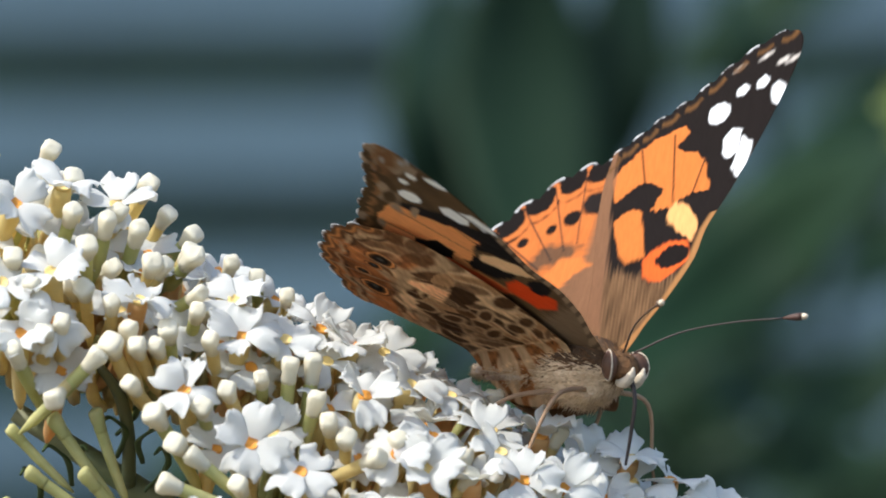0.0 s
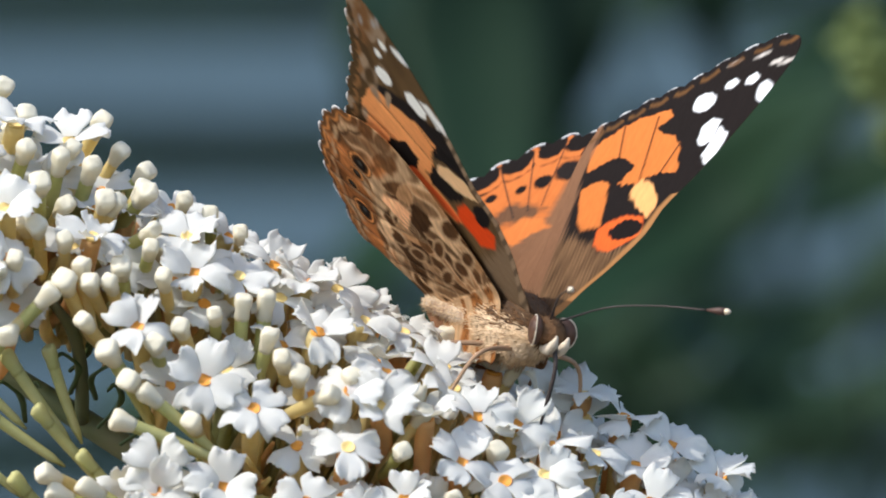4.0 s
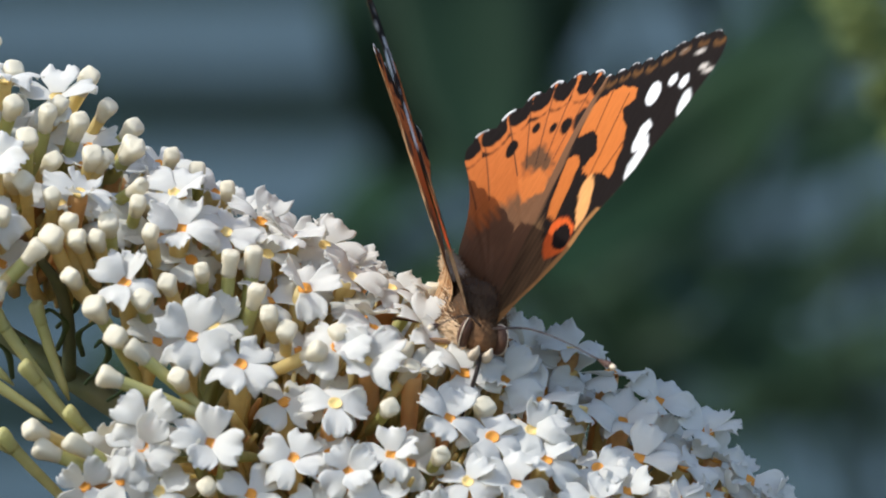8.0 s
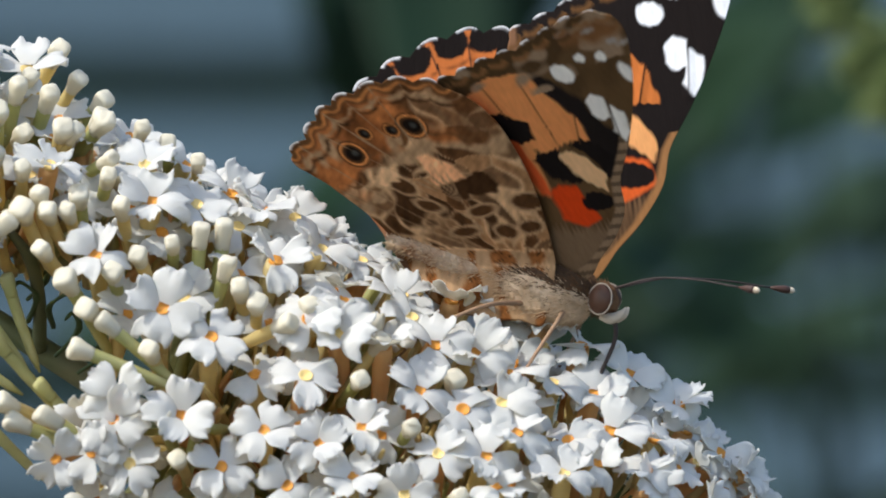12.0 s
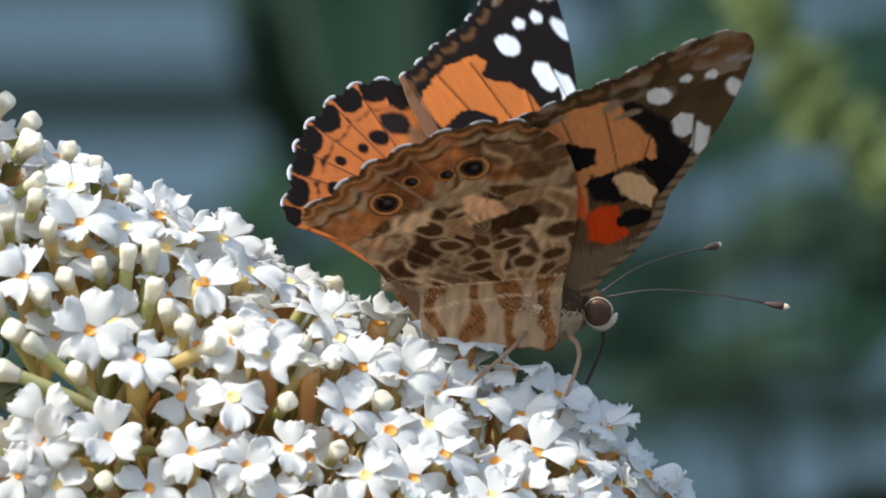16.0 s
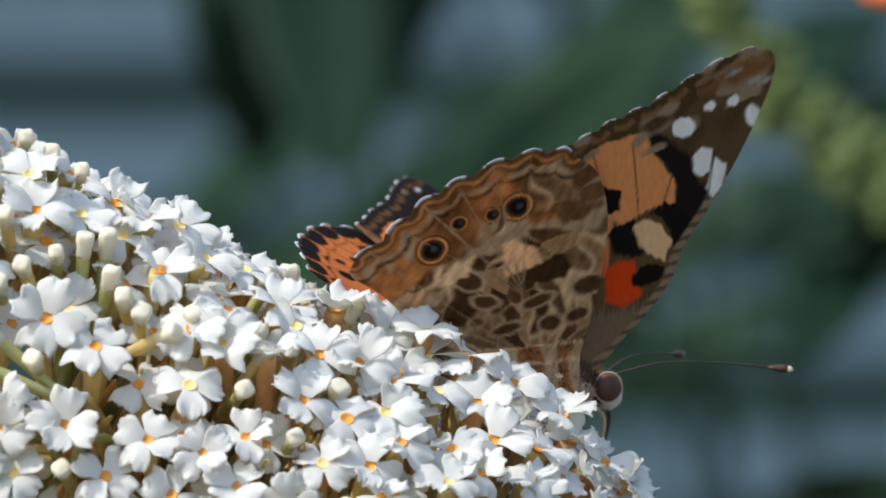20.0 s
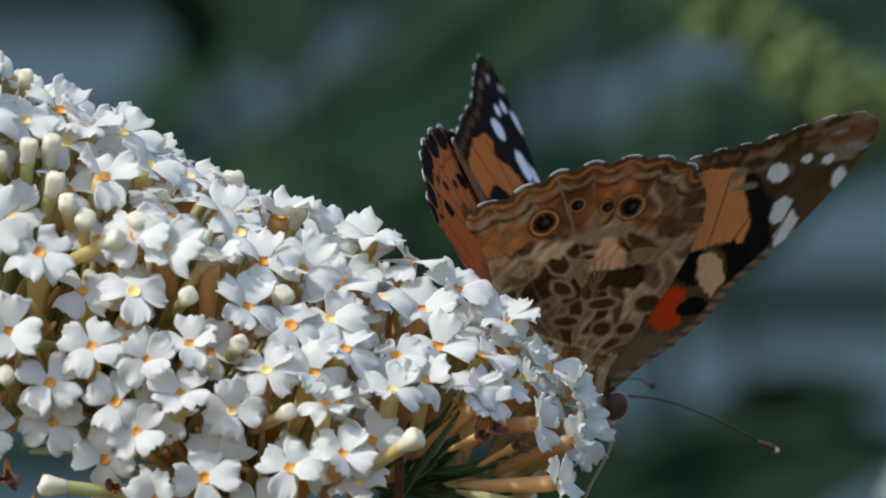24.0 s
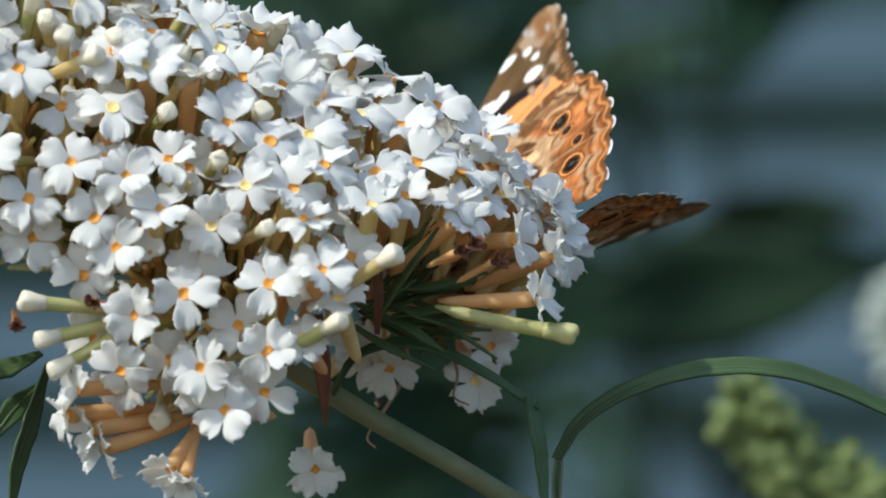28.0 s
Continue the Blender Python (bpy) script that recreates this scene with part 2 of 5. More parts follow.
def bud_head(k, tall, seed):
    """The folded lobes of a closed flower: flared, with four blunt corners and a flattened crown."""
    r = random.Random(seed)
    v, f = lathe([(-0.0013, 0.00060), (-0.0009, 0.00068), (-0.0004 * tall, 0.00090 * k), (0.0003 * tall, 0.00110 * k), (0.0008 * tall, 0.00110 * k), (0.00105 * tall, 0.00098 * k), (0.00117 * tall, 0.00068 * k), (0.00120 * tall, 0.00015)], 16)
    lift = [r.uniform(-0.00012, 0.00012) for _ in range(4)]
    out = []
    for x, y, z in v:
        a = math.atan2(y, x)
        q = 1 + 0.085 * math.cos(4 * a) * max(0.0, min(1.0, (z + 0.0014) / 0.0014))
        out.append((x * q, y * q, z + (lift[int((a + 3.15) / 1.58) % 4] if z > 0.0006 else 0)))
    return mesh_of("bud_head", out, f, M_BUD)


BUD_HEADS = [bud_head(k, h, s) for k, h, s in ((0.72, 1.1, 1), (0.80, 1.0, 2), (0.87, 0.85, 3), (0.93, 0.95, 4), (0.76, 0.8, 5))]
GREEN_HEAD = BUD_HEADS[0].copy()
GREEN_HEAD.materials[0] = M_TUBE_GREEN

stem_v, stem_f = tube_along([Vector((0.10, 0.10, -1.1)), Vector((0.085, 0.06, -0.45)), Vector((0.058, 0.025, -0.14)), spot(1500, 1690, 8), spot(1040, 1385, 2), spot(735, 1205), spot(360, 960), spot(-60, 690), spot(-330, 520)],
                            [0.0035, 0.0025, 0.0016, 0.0012, 0.00092, 0.00095, 0.0012, 0.0012, 0.0009], 12)
panicle = tagged(new("flower_panicle", mesh_of("flower_panicle", stem_v, stem_f, M_STEM)),
                 "large cone of small white flowers with orange throats, on leafy stem", "flower")
rnd = random.Random(11)
PLACED = []


def floret(u, v, roll=0.0, lean=(0.0, 0.0), sink=0.0, old=None, size=1.0, wilt=0.0):
    """An open flower with its face centre at the plan point; lean turns its face to the right and up."""
    at, out = on_panicle(u, v, sink)
    out = (out + Vector((lean[0], 0, lean[1])) + Vector([rnd.uniform(-0.14, 0.14) for _ in range(3)])).normalized()
    tan = rnd.random() < (0.12 if u < 330 and v < 720 else 0.42) if old is None else old
    f = part("floret", TUBES[(2 if tan else 0) + rnd.randrange(2)], panicle, "", Matrix.Translation(at) @ frame_to(out, roll) @ Matrix.Scale(size, 4))
    first = rnd.randrange(len(PETALS))
    for k in range(4):
        me = PETALS[(first + k * rnd.choice((1, 3))) % len(PETALS)]
        part("petal", me, f, "", pose(0, 0, 0.00004 * (k % 2), rnd.uniform(-24, 24), rnd.uniform(-38, 16) - wilt, 45 + 90 * k + rnd.uniform(-7, 7)))
    part("throat", THROAT if rnd.random() < (0.88 if v > 640 else 0.5) else THROAT_PALE, f)
    PLACED.append(at)
    return f


def floret_at(u, v, tu, tv, sink=0.0, reach=100.0, wilt=12.0):
    """An older open flower seen from the side, its tan tube running back towards another plan point and its lobes bent back."""
    f = floret(u, v, 0.0, sink=sink, old=True, wilt=wilt)
    du, dv = u - tu, v - tv
    out = Vector((du, -math.sqrt(max(4200.0, reach ** 2 - du * du - dv * dv)), -dv)).normalized()
    f.matrix_basis = Matrix.Translation(on_panicle(u, v, sink)[0]) @ frame_to(out, rnd.uniform(0, 90)) @ Matrix.Scale(rnd.uniform(0.8, 1.0), 4)
    return f


def bud_at(u, v, tu, tv, tube=None, sink=0.0, size=1.0, head=None):
    """A closed flower with its head at a plan point and its tube running back towards another."""
    at, out = on_panicle(u, v, sink)
    du, dv = u - tu, v - tv
    out = Vector((du, -math.sqrt(max(700.0, 80.0 ** 2 - du * du - dv * dv)), -dv)).normalized()
    b = part("bud", tube or rnd.choice(BUD_TUBES), panicle, "", Matrix.Translation(at) @ frame_to(out, rnd.uniform(0, 90)) @ Matrix.Scale(size, 4))
    part("bud_head", head or rnd.choice(BUD_HEADS), b)
    PLACED.append(at)
    return b


def bud(u, v, lean=(0.0, 0.0), sink=0.0, size=1.0):
    """A closed flower: a pale tube with a swollen head at the plan point."""
    at, out = on_panicle(u, v, sink)
    out = (out + Vector((lean[0], 0, lean[1])) + Vector([rnd.uniform(-0.12, 0.12) for _ in range(3)])).normalized()
    b = part("bud", rnd.choice(BUD_TUBES), panicle, "", Matrix.Translation(at) @ frame_to(out, rnd.uniform(0, 360)) @ Matrix.Scale(size * 0.9, 4))
    part("bud_head", rnd.choice(BUD_HEADS), b)
    PLACED.append(at)
    return b


# open flowers, cluster by cluster from the base of the panicle to its tip: u, v, roll
CLUSTER_A = [(174, 626, 10), (267, 792, 15), (365, 815, 0), (442, 786, 45), (542, 721, 10), (620, 754, 20), (577, 832, 10), (680, 892, 0), (799, 867, 15), (945, 861, 0), (425, 874, 10), (309, 889, 20), (349, 942, 0), (192, 856, 10), (347, 594, 0)]
CLUSTER_B = [(712, 982, 20), (619, 1006, 20), (467, 1024, 45), (380, 1062, 0), (497, 1156, 20), (615, 1126, 10), (357, 1159, 10), (540, 1231, 0), (517, 904, 40), (88, 575, 20), (120, 765, 30), (0, 768, 10), (30, 850, 0), (-36, 830, 20), (-101, 842, 0), (342, 694, 40)]
for u, v, roll in CLUSTER_A + CLUSTER_B:
    floret(u, v, roll, size=rnd.uniform(1.06, 1.2) * (1.0 if v < 780 else 0.87))
# flowers that look up along the ridge
RIDGE = [(-246, 121, 0), (-151, 151, 30), (-266, 271, 10), (-111, 321, 20), (59, 321, 0), (149, 391, 10), (-31, 481, 15), (70, 385, 30), (210, 372, 0), (262, 398, 20), (325, 415, 0), (290, 490, 40),
         (440, 490, 10), (400, 622, 0), (480, 640, 30), (600, 560, 0), (680, 600, 20), (760, 640, 10), (640, 655, 0), (700, 690, 40)]
CREST = [(780, 705, 0), (850, 725, 20), (915, 690, 0), (760, 600, 30), (830, 640, 0), (690, 742, 15), (715, 795, 0), (660, 838, 30), (880, 792, 10), (960, 805, 0), (1015, 790, 30), (1075, 830, 0), (1000, 745, 10), (530, 590, 0), (570, 640, 20),
         (-330, 150, 0), (-355, 290, 20), (-320, 380, 0), (-261, 361, 10), (9, 731, 0), (500, 560, 20), (370, 470, 0)]
for u, v, roll in RIDGE:
    floret(u, v, roll, (0.0, 0.1), size=rnd.uniform(1.06, 1.2))
for u, v, roll in CREST:
    floret(u, v, roll, (0.1, 0.05), size=rnd.uniform(1.04, 1.16))
# flowers at the blunt base, turned away to the right, and the lowest ones hanging to the left
for u, v, tu, tv in [(1119, 958, 989, 1008), (1099, 888, 1004, 943), (1064, 853, 954, 938), (1034, 848, 934, 928), (1089, 1033, 924, 1048), (1054, 928, 974, 938), (1120, 868, 1010, 930), (1138, 915, 1020, 960), (1000, 858, 900, 925), (960, 890, 870, 960)]:
    floret_at(u, v, tu, tv, 15)
for u, v, tu, tv in [(282, 1194, 414, 1188), (307, 1264, 454, 1243), (442, 1334, 484, 1278), (324, 1298, 464, 1263), (470, 1350, 484, 1283), (262, 1240, 400, 1225)]:
    floret_at(u, v, tu, tv, 10)


def floret_behind(u, v, depth, out, roll=0.0):
    """A flower on the far side of the panicle, seen past its edge."""
    f = floret(u, v, roll)
    f.matrix_basis = Matrix.Translation(spot(u, v, depth)) @ frame_to(Vector(out).normalized(), roll)
    PLACED[-1] = spot(u, v, depth)
    return f


for u, v, depth, out, roll in [(1010, 1115, 9, (0.4, -0.8, -0.3), 20), (985, 1180, 10, (0.2, -0.9, -0.4), 0), (830, 1155, 8, (0.1, -0.9, -0.3), 30), (700, 1334, 7, (0.1, -0.9, -0.3), 10),
                               (1040, 1050, 8, (0.8, -0.5, -0.1), 0), (790, 1140, 12, (-0.2, -0.9, -0.3), 45), (760, 1120, 12, (0.2, -0.8, 0.3), 0)]:
    floret_behind(u, v, depth, out, roll)

# closed buds: head, and the point to which the tube runs back
BUDS_A = [(-69, 264, -104, 314), (51, 261, 36, 294), (98, 284, 98, 310), (-19, 249, -54, 289), (-9, 314, -49, 339), (-9, 346, -20, 380), (-129, 379, -124, 439), (-159, 404, -144, 449), (-114, 407, -104, 444), (-79, 407, -69, 441),
          (-59, 379, -54, 429), (-124, 474, -99, 509), (-81, 529, -49, 579), (-44, 579, -14, 609), (-9, 604, 71, 669), (-59, 649, 81, 699), (66, 652, 81, 689), (16, 399, 21, 444), (46, 484, 56, 519), (106, 464, 106, 494)]
BUDS_B = [(156, 444, 146, 529), (196, 444, 186, 529), (201, 504, 181, 569), (226, 544, 231, 580), (256, 569, 250, 610), (306, 604, 251, 629), (151, 319, 146, 350), (1, 514, 5, 550), (-114, 769, -49, 809), (-169, 779, -89, 814), (-189, 744, -139, 769),
          (91, 774, 101, 819), (116, 844, 125, 870), (151, 789, 140, 830), (-99, 125, -129, 175), (-64, 175, -99, 225), (-19, 210, -64, 255), (-114, 205, -134, 255), (-169, 190, -184, 255), (-204, 230, -209, 275)]
BUDS_C = [(-149, 170, -170, 215), (-24, 240, -54, 285), (-89, 260, -104, 305), (-209, 305, -205, 345), (-249, 370, -255, 420), (-279, 385, -285, 430), (-189, 425, -254, 495), (-259, 495, -230, 460), (-160, 330, -165, 375), (-300, 300, -290, 350),
          (-305, 120, -330, 170), (-270, 60, -300, 110), (-230, 110, -260, 160), (-330, 420, -310, 470), (-335, 250, -340, 300), (-230, 170, -250, 220)]
for b in BUDS_A + BUDS_B + BUDS_C:
    bud_at(*b, size=rnd.uniform(0.9, 1.08))
# older closed flowers further back, on long greenish tubes
for b in [(-254, 545, -174, 665), (-184, 535, -144, 675), (-294, 635, -214, 695), (-199, 640, -150, 700), (-330, 560, -260, 640), (-340, 690, -270, 760), (-120, 720, -60, 790), (-240, 760, -180, 830)]:
    bud_at(*b, tube=BUD_TUBES[3], sink=100, size=rnd.uniform(0.7, 0.95), head=GREEN_HEAD)
for u, v in [(437, 704), (527, 789), (612, 909), (152, 789), (347, 574), (472, 639), (632, 564)]:
    bud(u, v, (rnd.uniform(-0.3, 0.3), -0.25 if v > 700 else 0.0))
# the crowd between and beneath them, out to the tip and round the far side
for _ in range(9000):
    along, turn = rnd.uniform(-420, 1480), rnd.uniform(-50, 150)
    r = girth(along) - (rnd.uniform(30, 80) if turn < 42 else rnd.uniform(0, 35) + max(0.0, along - 600) * 0.075)
    k = math.sin(radians(turn))
    c = Vector(AXIS_BASE) + AXIS_DIR * along + AXIS_NORM * (k * r)
    if c.y > (min(1130 + (c.x - 100) * 0.35, 1290 - max(0.0, c.x - 560) * 1.45) if c.x < 735 else 1035):
        continue
    if (770 < c.x < 1110 and c.y > 905) or (c.x < 290 and c.y > 930 + c.x * 0.2) or (c.x > 1050 and c.y > 950):
        continue
    if c.x < 150 and c.y > 640 + 0.5 * c.x and not (c.x > -60 and 740 < c.y < 960):
        continue
    at = spot(c.x, c.y, -math.cos(radians(turn)) * r * 0.05)
    near = 0.0034 if turn > 42 else 0.0043
    if min((at - p).length for p in PLACED) < near:
        continue
    lean = AXIS_DIR * 0.1 if along > 0 else AXIS_DIR * max(-0.9, along / 420.0)
    flat = AXIS_NORM * k + lean
    out = Vector((flat.x, -math.cos(radians(turn)) - (0.6 * k if 0 < turn < 100 else 0.0), -flat.y + (0.3 if k > 0.2 else 0.15))).normalized()
    f = bud(c.x, c.y) if rnd.random() < (0.2 if along > 1080 else 0.08) else floret(c.x, c.y)
    f.matrix_basis = Matrix.Translation(at) @ frame_to((out + Vector([rnd.uniform(-0.34, 0.34) for _ in range(3)])).normalized(), rnd.uniform(0, 90)) @ Matrix.Scale(rnd.uniform(0.92, 1.12), 4)
    PLACED[-1] = at


def pedicels(seed, count, low, high, material):
    """Green and cream flower stalks that run from the axis out to the crowd of flowers."""
    r = random.Random(seed)
    verts, faces = [], []
    for _ in range(count):
        along, ang = r.uniform(210, 1480), r.uniform(0, 2 * math.pi)
        g = girth(along) * r.uniform(low, high)
        base = Vector(AXIS_BASE) + AXIS_DIR * (along - 60)
        tip = Vector(AXIS_BASE) + AXIS_DIR * (along + r.uniform(-60, 90)) + AXIS_NORM * (math.sin(ang) * g)
        if tip.y > 1250 - max(0.0, tip.x - 500) * 1.3:
            continue
        if tip.x < 360 and tip.y > 960 + 0.12 * tip.x:
            continue
        if base.x < 90:
            if tip.y > 450:
                continue
            base = tip + (base - tip) * 0.4
        a, b = spot(base.x, base.y), spot(tip.x, tip.y, -math.cos(ang) * g * 0.05)
        mid = (a + b) / 2 + Vector([r.uniform(-0.001, 0.001) for _ in range(3)])
        v, f = tube_along([a, mid, b], [0.0006, 0.0006, 0.0002], 6, 3)
        o = len(verts)
        verts += v
        faces += [tuple(o + q for q in t) for t in f]
    return mesh_of("stalk_mass", verts, faces, material)


tagged(part("stalk_mass", pedicels(5, 560, 0.55, 0.80, M_TUBE_GREEN), panicle, "crowded green flower stalks"), kind="stuff")
tagged(part("stalk_mass", pedicels(6, 520, 0.70, 0.90, M_TUBE), panicle, "crowded cream flower stalks"), kind="stuff")
tagged(part("stalk_mass", pedicels(7, 90, 0.70, 0.88, M_TUBE_OLD), panicle, "tan stalks of older flowers"), kind="stuff")


def bract(points, half, material, name="bract", label=""):
    v, f = blade([spot(*p) for p in points], [h * UNIT for h in half], 0.25)
    return part(name, mesh_of(name, v, f, material), panicle, label)


for k in range(26):
    u, v = 820 + rnd.uniform(-60, 50), 1040 + rnd.uniform(-50, 40)
    a = rnd.uniform(-1.0, 0.75)
    L = rnd.uniform(90, 210)
    d = rnd.uniform(-13, -2)
    bract([(u, v, d + 2), (u + L * 0.5 * math.cos(a), v + L * 0.5 * math.sin(a) + rnd.uniform(-10, 12), d), (u + L * math.cos(a), v + L * math.sin(a), d + rnd.uniform(-2, 2))], [4, rnd.uniform(8, 13), 1], M_BASE)
for u, v, du, dv in [(800, 1060, 120, -90), (850, 1090, 110, -60), (790, 1010, 60, -110), (900, 1060, 110, -30), (820, 1110, 90, -10)]:
    bract([(u, v, 1), (u + du * 0.5, v + dv * 0.5 + 8, -2), (u + du, v + dv, -3)], [8, 24, 4], M_BASE)
bud_at(1134, 1093, 960, 1068, tube=BUD_TUBES[3], sink=0, size=1.15, head=GREEN_HEAD)
for b in [(199, 1038, 284, 1048), (224, 1103, 304, 1088), (249, 1153, 334, 1108), (834, 958, 774, 998), (734, 1078, 684, 1108)]:
    bud_at(*b)
# the open young end: a side stalk that carries buds, and narrow curling bracts
v, f = tube_along([spot(-130, 645, -1), spot(-130, 560, -7), spot(-146, 490, -11), spot(-182, 438, -13)], [0.0007, 0.0006, 0.0006, 0.0004], 8)
part("side_stalk", mesh_of("side_stalk", v, f, M_STEM), panicle, "green side stalk")
for u, v, du, dv, c in [(-150, 600, -12, -70, 22), (-105, 610, 25, -60, -20), (-100, 660, 30, -75, 25), (-150, 560, 34, -50, 14), (-180, 640, -30, -60, -16), (-60, 690, 36, -46, 20), (-230, 650, -40, -70, 12), (-20, 700, 30, -60, -14), (-290, 700, -20, -80, 14), (40, 740, -16, -70, 16)]:
    bract([(u, v, -5), (u + du * 0.5 + c, v + dv * 0.6, -8), (u + du, v + dv, -10), (u + du * 1.1 - c * 0.7, v + dv * 0.86, -11)], [4, 6, 4, 1], M_BASE)
bract([(705, 1060, -8), (712, 1150, -9), (718, 1255, -8)], [8, 16, 3], M_DRY, "withered_bract", "withered brown bract")
bract([(812, 980, -12), (812, 1040, -12), (810, 1095, -11)], [7, 9, 4], M_DRY, "withered_bract", "withered brown bract")
for u, v in ((950, 950), (975, 940), (1015, 968), (310, 1040), (120, 1020), (170, 1075)):
    f = floret(u, v, 20, (0.4, -0.2), 25, True, 0.45, 50)
    for ch in f.children:
        ch.data = ch.data.copy()
        ch.data.materials.clear()
        ch.data.materials.append(M_DRY)


# ---- butterfly ----
def scallop_outline(corners, waves, depth, first, last, per=26):
    """A closed wing outline (mm: span, forward) through the corners; the margin from corner first to last is scalloped."""
    n = len(corners)
    pts = []
    for i in range(n):
        p0, p1, p2, p3 = (np.array(corners[(i + k) % n], float) for k in (-1, 0, 1, 2))
        for s in range(per):
            t = s / per
            q = 0.5 * (2 * p1 + (p2 - p0) * t + (2 * p0 - 5 * p1 + 4 * p2 - p3) * t * t + (3 * p1 - p0 - 3 * p2 + p3) * t ** 3)
            pts.append((q[0], q[1], i + t))
    pts = np.array(pts)
    xy, par = pts[:, :2], pts[:, 2]
    mid = xy.mean(0)
    w = np.clip((par - first) / (last - first), 0, 1)
    on = (par > first) & (par < last)
    inward = mid - xy
    inward /= np.linalg.norm(inward, axis=1)[:, None]
    xy = xy + inward * (on * depth * np.abs(np.sin(w * math.pi * waves)))[:, None] * -1.0
    edge = np.where(on, w * waves, -1.0)
    return xy, edge


FORE = [(-1.8, 2.0), (0.7, 4.9), (2.8, 7.4), (5.8, 9.8), (9.1, 11.0), (12.6, 13.5), (17.0, 16.2), (21.0, 18.2), (25.0, 19.7), (27.2, 19.7), (28.1, 18.3), (27.5, 14.6), (26.0, 11.1), (24.6, 7.9), (23.9, 4.5), (22.9, 1.4), (21.7, -1.4), (16.1, -2.4), (9.0, -2.4), (-1.6, -2.4)]
HIND = [(-3.0, 1.8), (6, 2.6), (14, 1.8), (19.0, -0.4), (21.0, -3.4), (21.3, -6.2), (20.6, -9.4), (18.8, -12.6), (16.9, -15.4), (14.6, -17.5), (11.8, -19.4), (9.4, -21.5), (8.0, -21.4), (6.3, -18.2), (3.6, -15.0), (-0.4, -12.2), (-2.8, -9.4), (-3.6, -5.5), (-3.6, -1.0)]
FORE_XY, FORE_EDGE = scallop_outline(FORE, 8, 0.55, 10.0, 16.0)
HIND_XY, HIND_EDGE = scallop_outline(HIND, 7, 0.75, 4.0, 11.0)

C_BLACK, C_ORANGE, C_DEEP = np.array((0.012, 0.009, 0.008)), np.array((0.54, 0.160, 0.038)), np.array((0.80, 0.07, 0.01))
C_PALE, C_WHITE, C_BROWN = np.array((0.78, 0.36, 0.13)), np.array((0.85, 0.85, 0.85)), np.array((0.17, 0.085, 0.045))
C_CREAM, C_TAN, C_OLIVE, C_GREY = np.array((0.74, 0.58, 0.40)), np.array((0.42, 0.20, 0.075)), np.array((0.115, 0.066, 0.028)), np.array((0.30, 0.27, 0.24))
C_PINK = np.array((0.78, 0.30, 0.10))


def wob(s, a, f, seed):
    """Smooth uneven values in -1..1 over the wing."""
    r = np.random.RandomState(seed)
    o = np.zeros_like(s)
    for k in range(5):
        th, ph, fr = r.uniform(0, 6.28), r.uniform(0, 6.28), f * r.uniform(0.6, 1.9)
        o += np.sin((s * math.cos(th) + a * math.sin(th)) * fr + ph)
    return o / 3.0


def cells(s, a, size, seed):
    """Cell pattern: distance to the nearest border, and a random value for each cell."""
    r = np.random.RandomState(seed)
    g = np.array([(x, y) for x in np.arange(-2, 32, size) for y in np.arange(-26, 22, size)]) + r.uniform(-0.42, 0.42, (len(np.arange(-2, 32, size)) * len(np.arange(-26, 22, size)), 2)) * size
    d = np.sqrt((s[:, None] - g[None, :, 0]) ** 2 + (a[:, None] - g[None, :, 1]) ** 2)
    i = np.argsort(d, axis=1)[:, :2]
    k = np.arange(len(s))
    return (d[k, i[:, 1]] - d[k, i[:, 0]]) / 2, r.uniform(0, 1, len(g))[i[:, 0]]


def paint(col, mask, c, soft=0.16):
    """Lay a colour where mask (mm inside the mark) is positive."""
    w = np.clip(mask / soft + 0.5, 0, 1)[:, None]
    return col * (1 - w) + c * w


def oval(s, a, cs, ca, rs, ra, turn=0.0, uneven=0.0):
    c, n = math.cos(radians(turn)), math.sin(radians(turn))
    x, y = (s - cs) * c + (a - ca) * n, -(s - cs) * n + (a - ca) * c
    return (1 - np.sqrt((x / rs) ** 2 + (y / ra) ** 2)) * min(rs, ra) + uneven


def edge_distance(s, a, xy, edge):
    """Distance from the scalloped margin and the place along it."""
    m = edge >= 0
    q, e = xy[m][::2], edge[m][::2]
    d = np.sqrt((s[:, None] - q[None, :, 0]) ** 2 + (a[:, None] - q[None, :, 1]) ** 2)
    i = d.argmin(1)
    return d[np.arange(len(s)), i], e[i]


def veins(s, a, origin, ends, width):
    """How far inside a vein a point lies, for straight veins from one origin."""
    best = np.full(len(s), -9.0)
    o = np.array(origin)
    for e in ends:
        d = np.array(e) - o
        L = np.linalg.norm(d)
        d = d / L
        t = np.clip((s - o[0]) * d[0] + (a - o[1]) * d[1], 0, L)
        best = np.maximum(best, width - np.hypot(s - o[0] - d[0] * t, a - o[1] - d[1] * t))
    return best


FORE_VEINS = [((21.3, 2.4), [(17.2, 3.2)]), ((21.2, 6.3), [(13.4, 6.8)]), ((16.8, 10.0), [(13.6, 9.0)]), ((18.2, 14.1), [(13.6, 13.4)])]
HIND_VEINS = [((7, -5), [(20.8, -7.6), (19.8, -11.0), (17.9, -14.0), (15.6, -16.6), (13.2, -18.4)]), ((0.5, -3), [(10.6, -20.4), (7.4, -20.6), (7, -5)])]


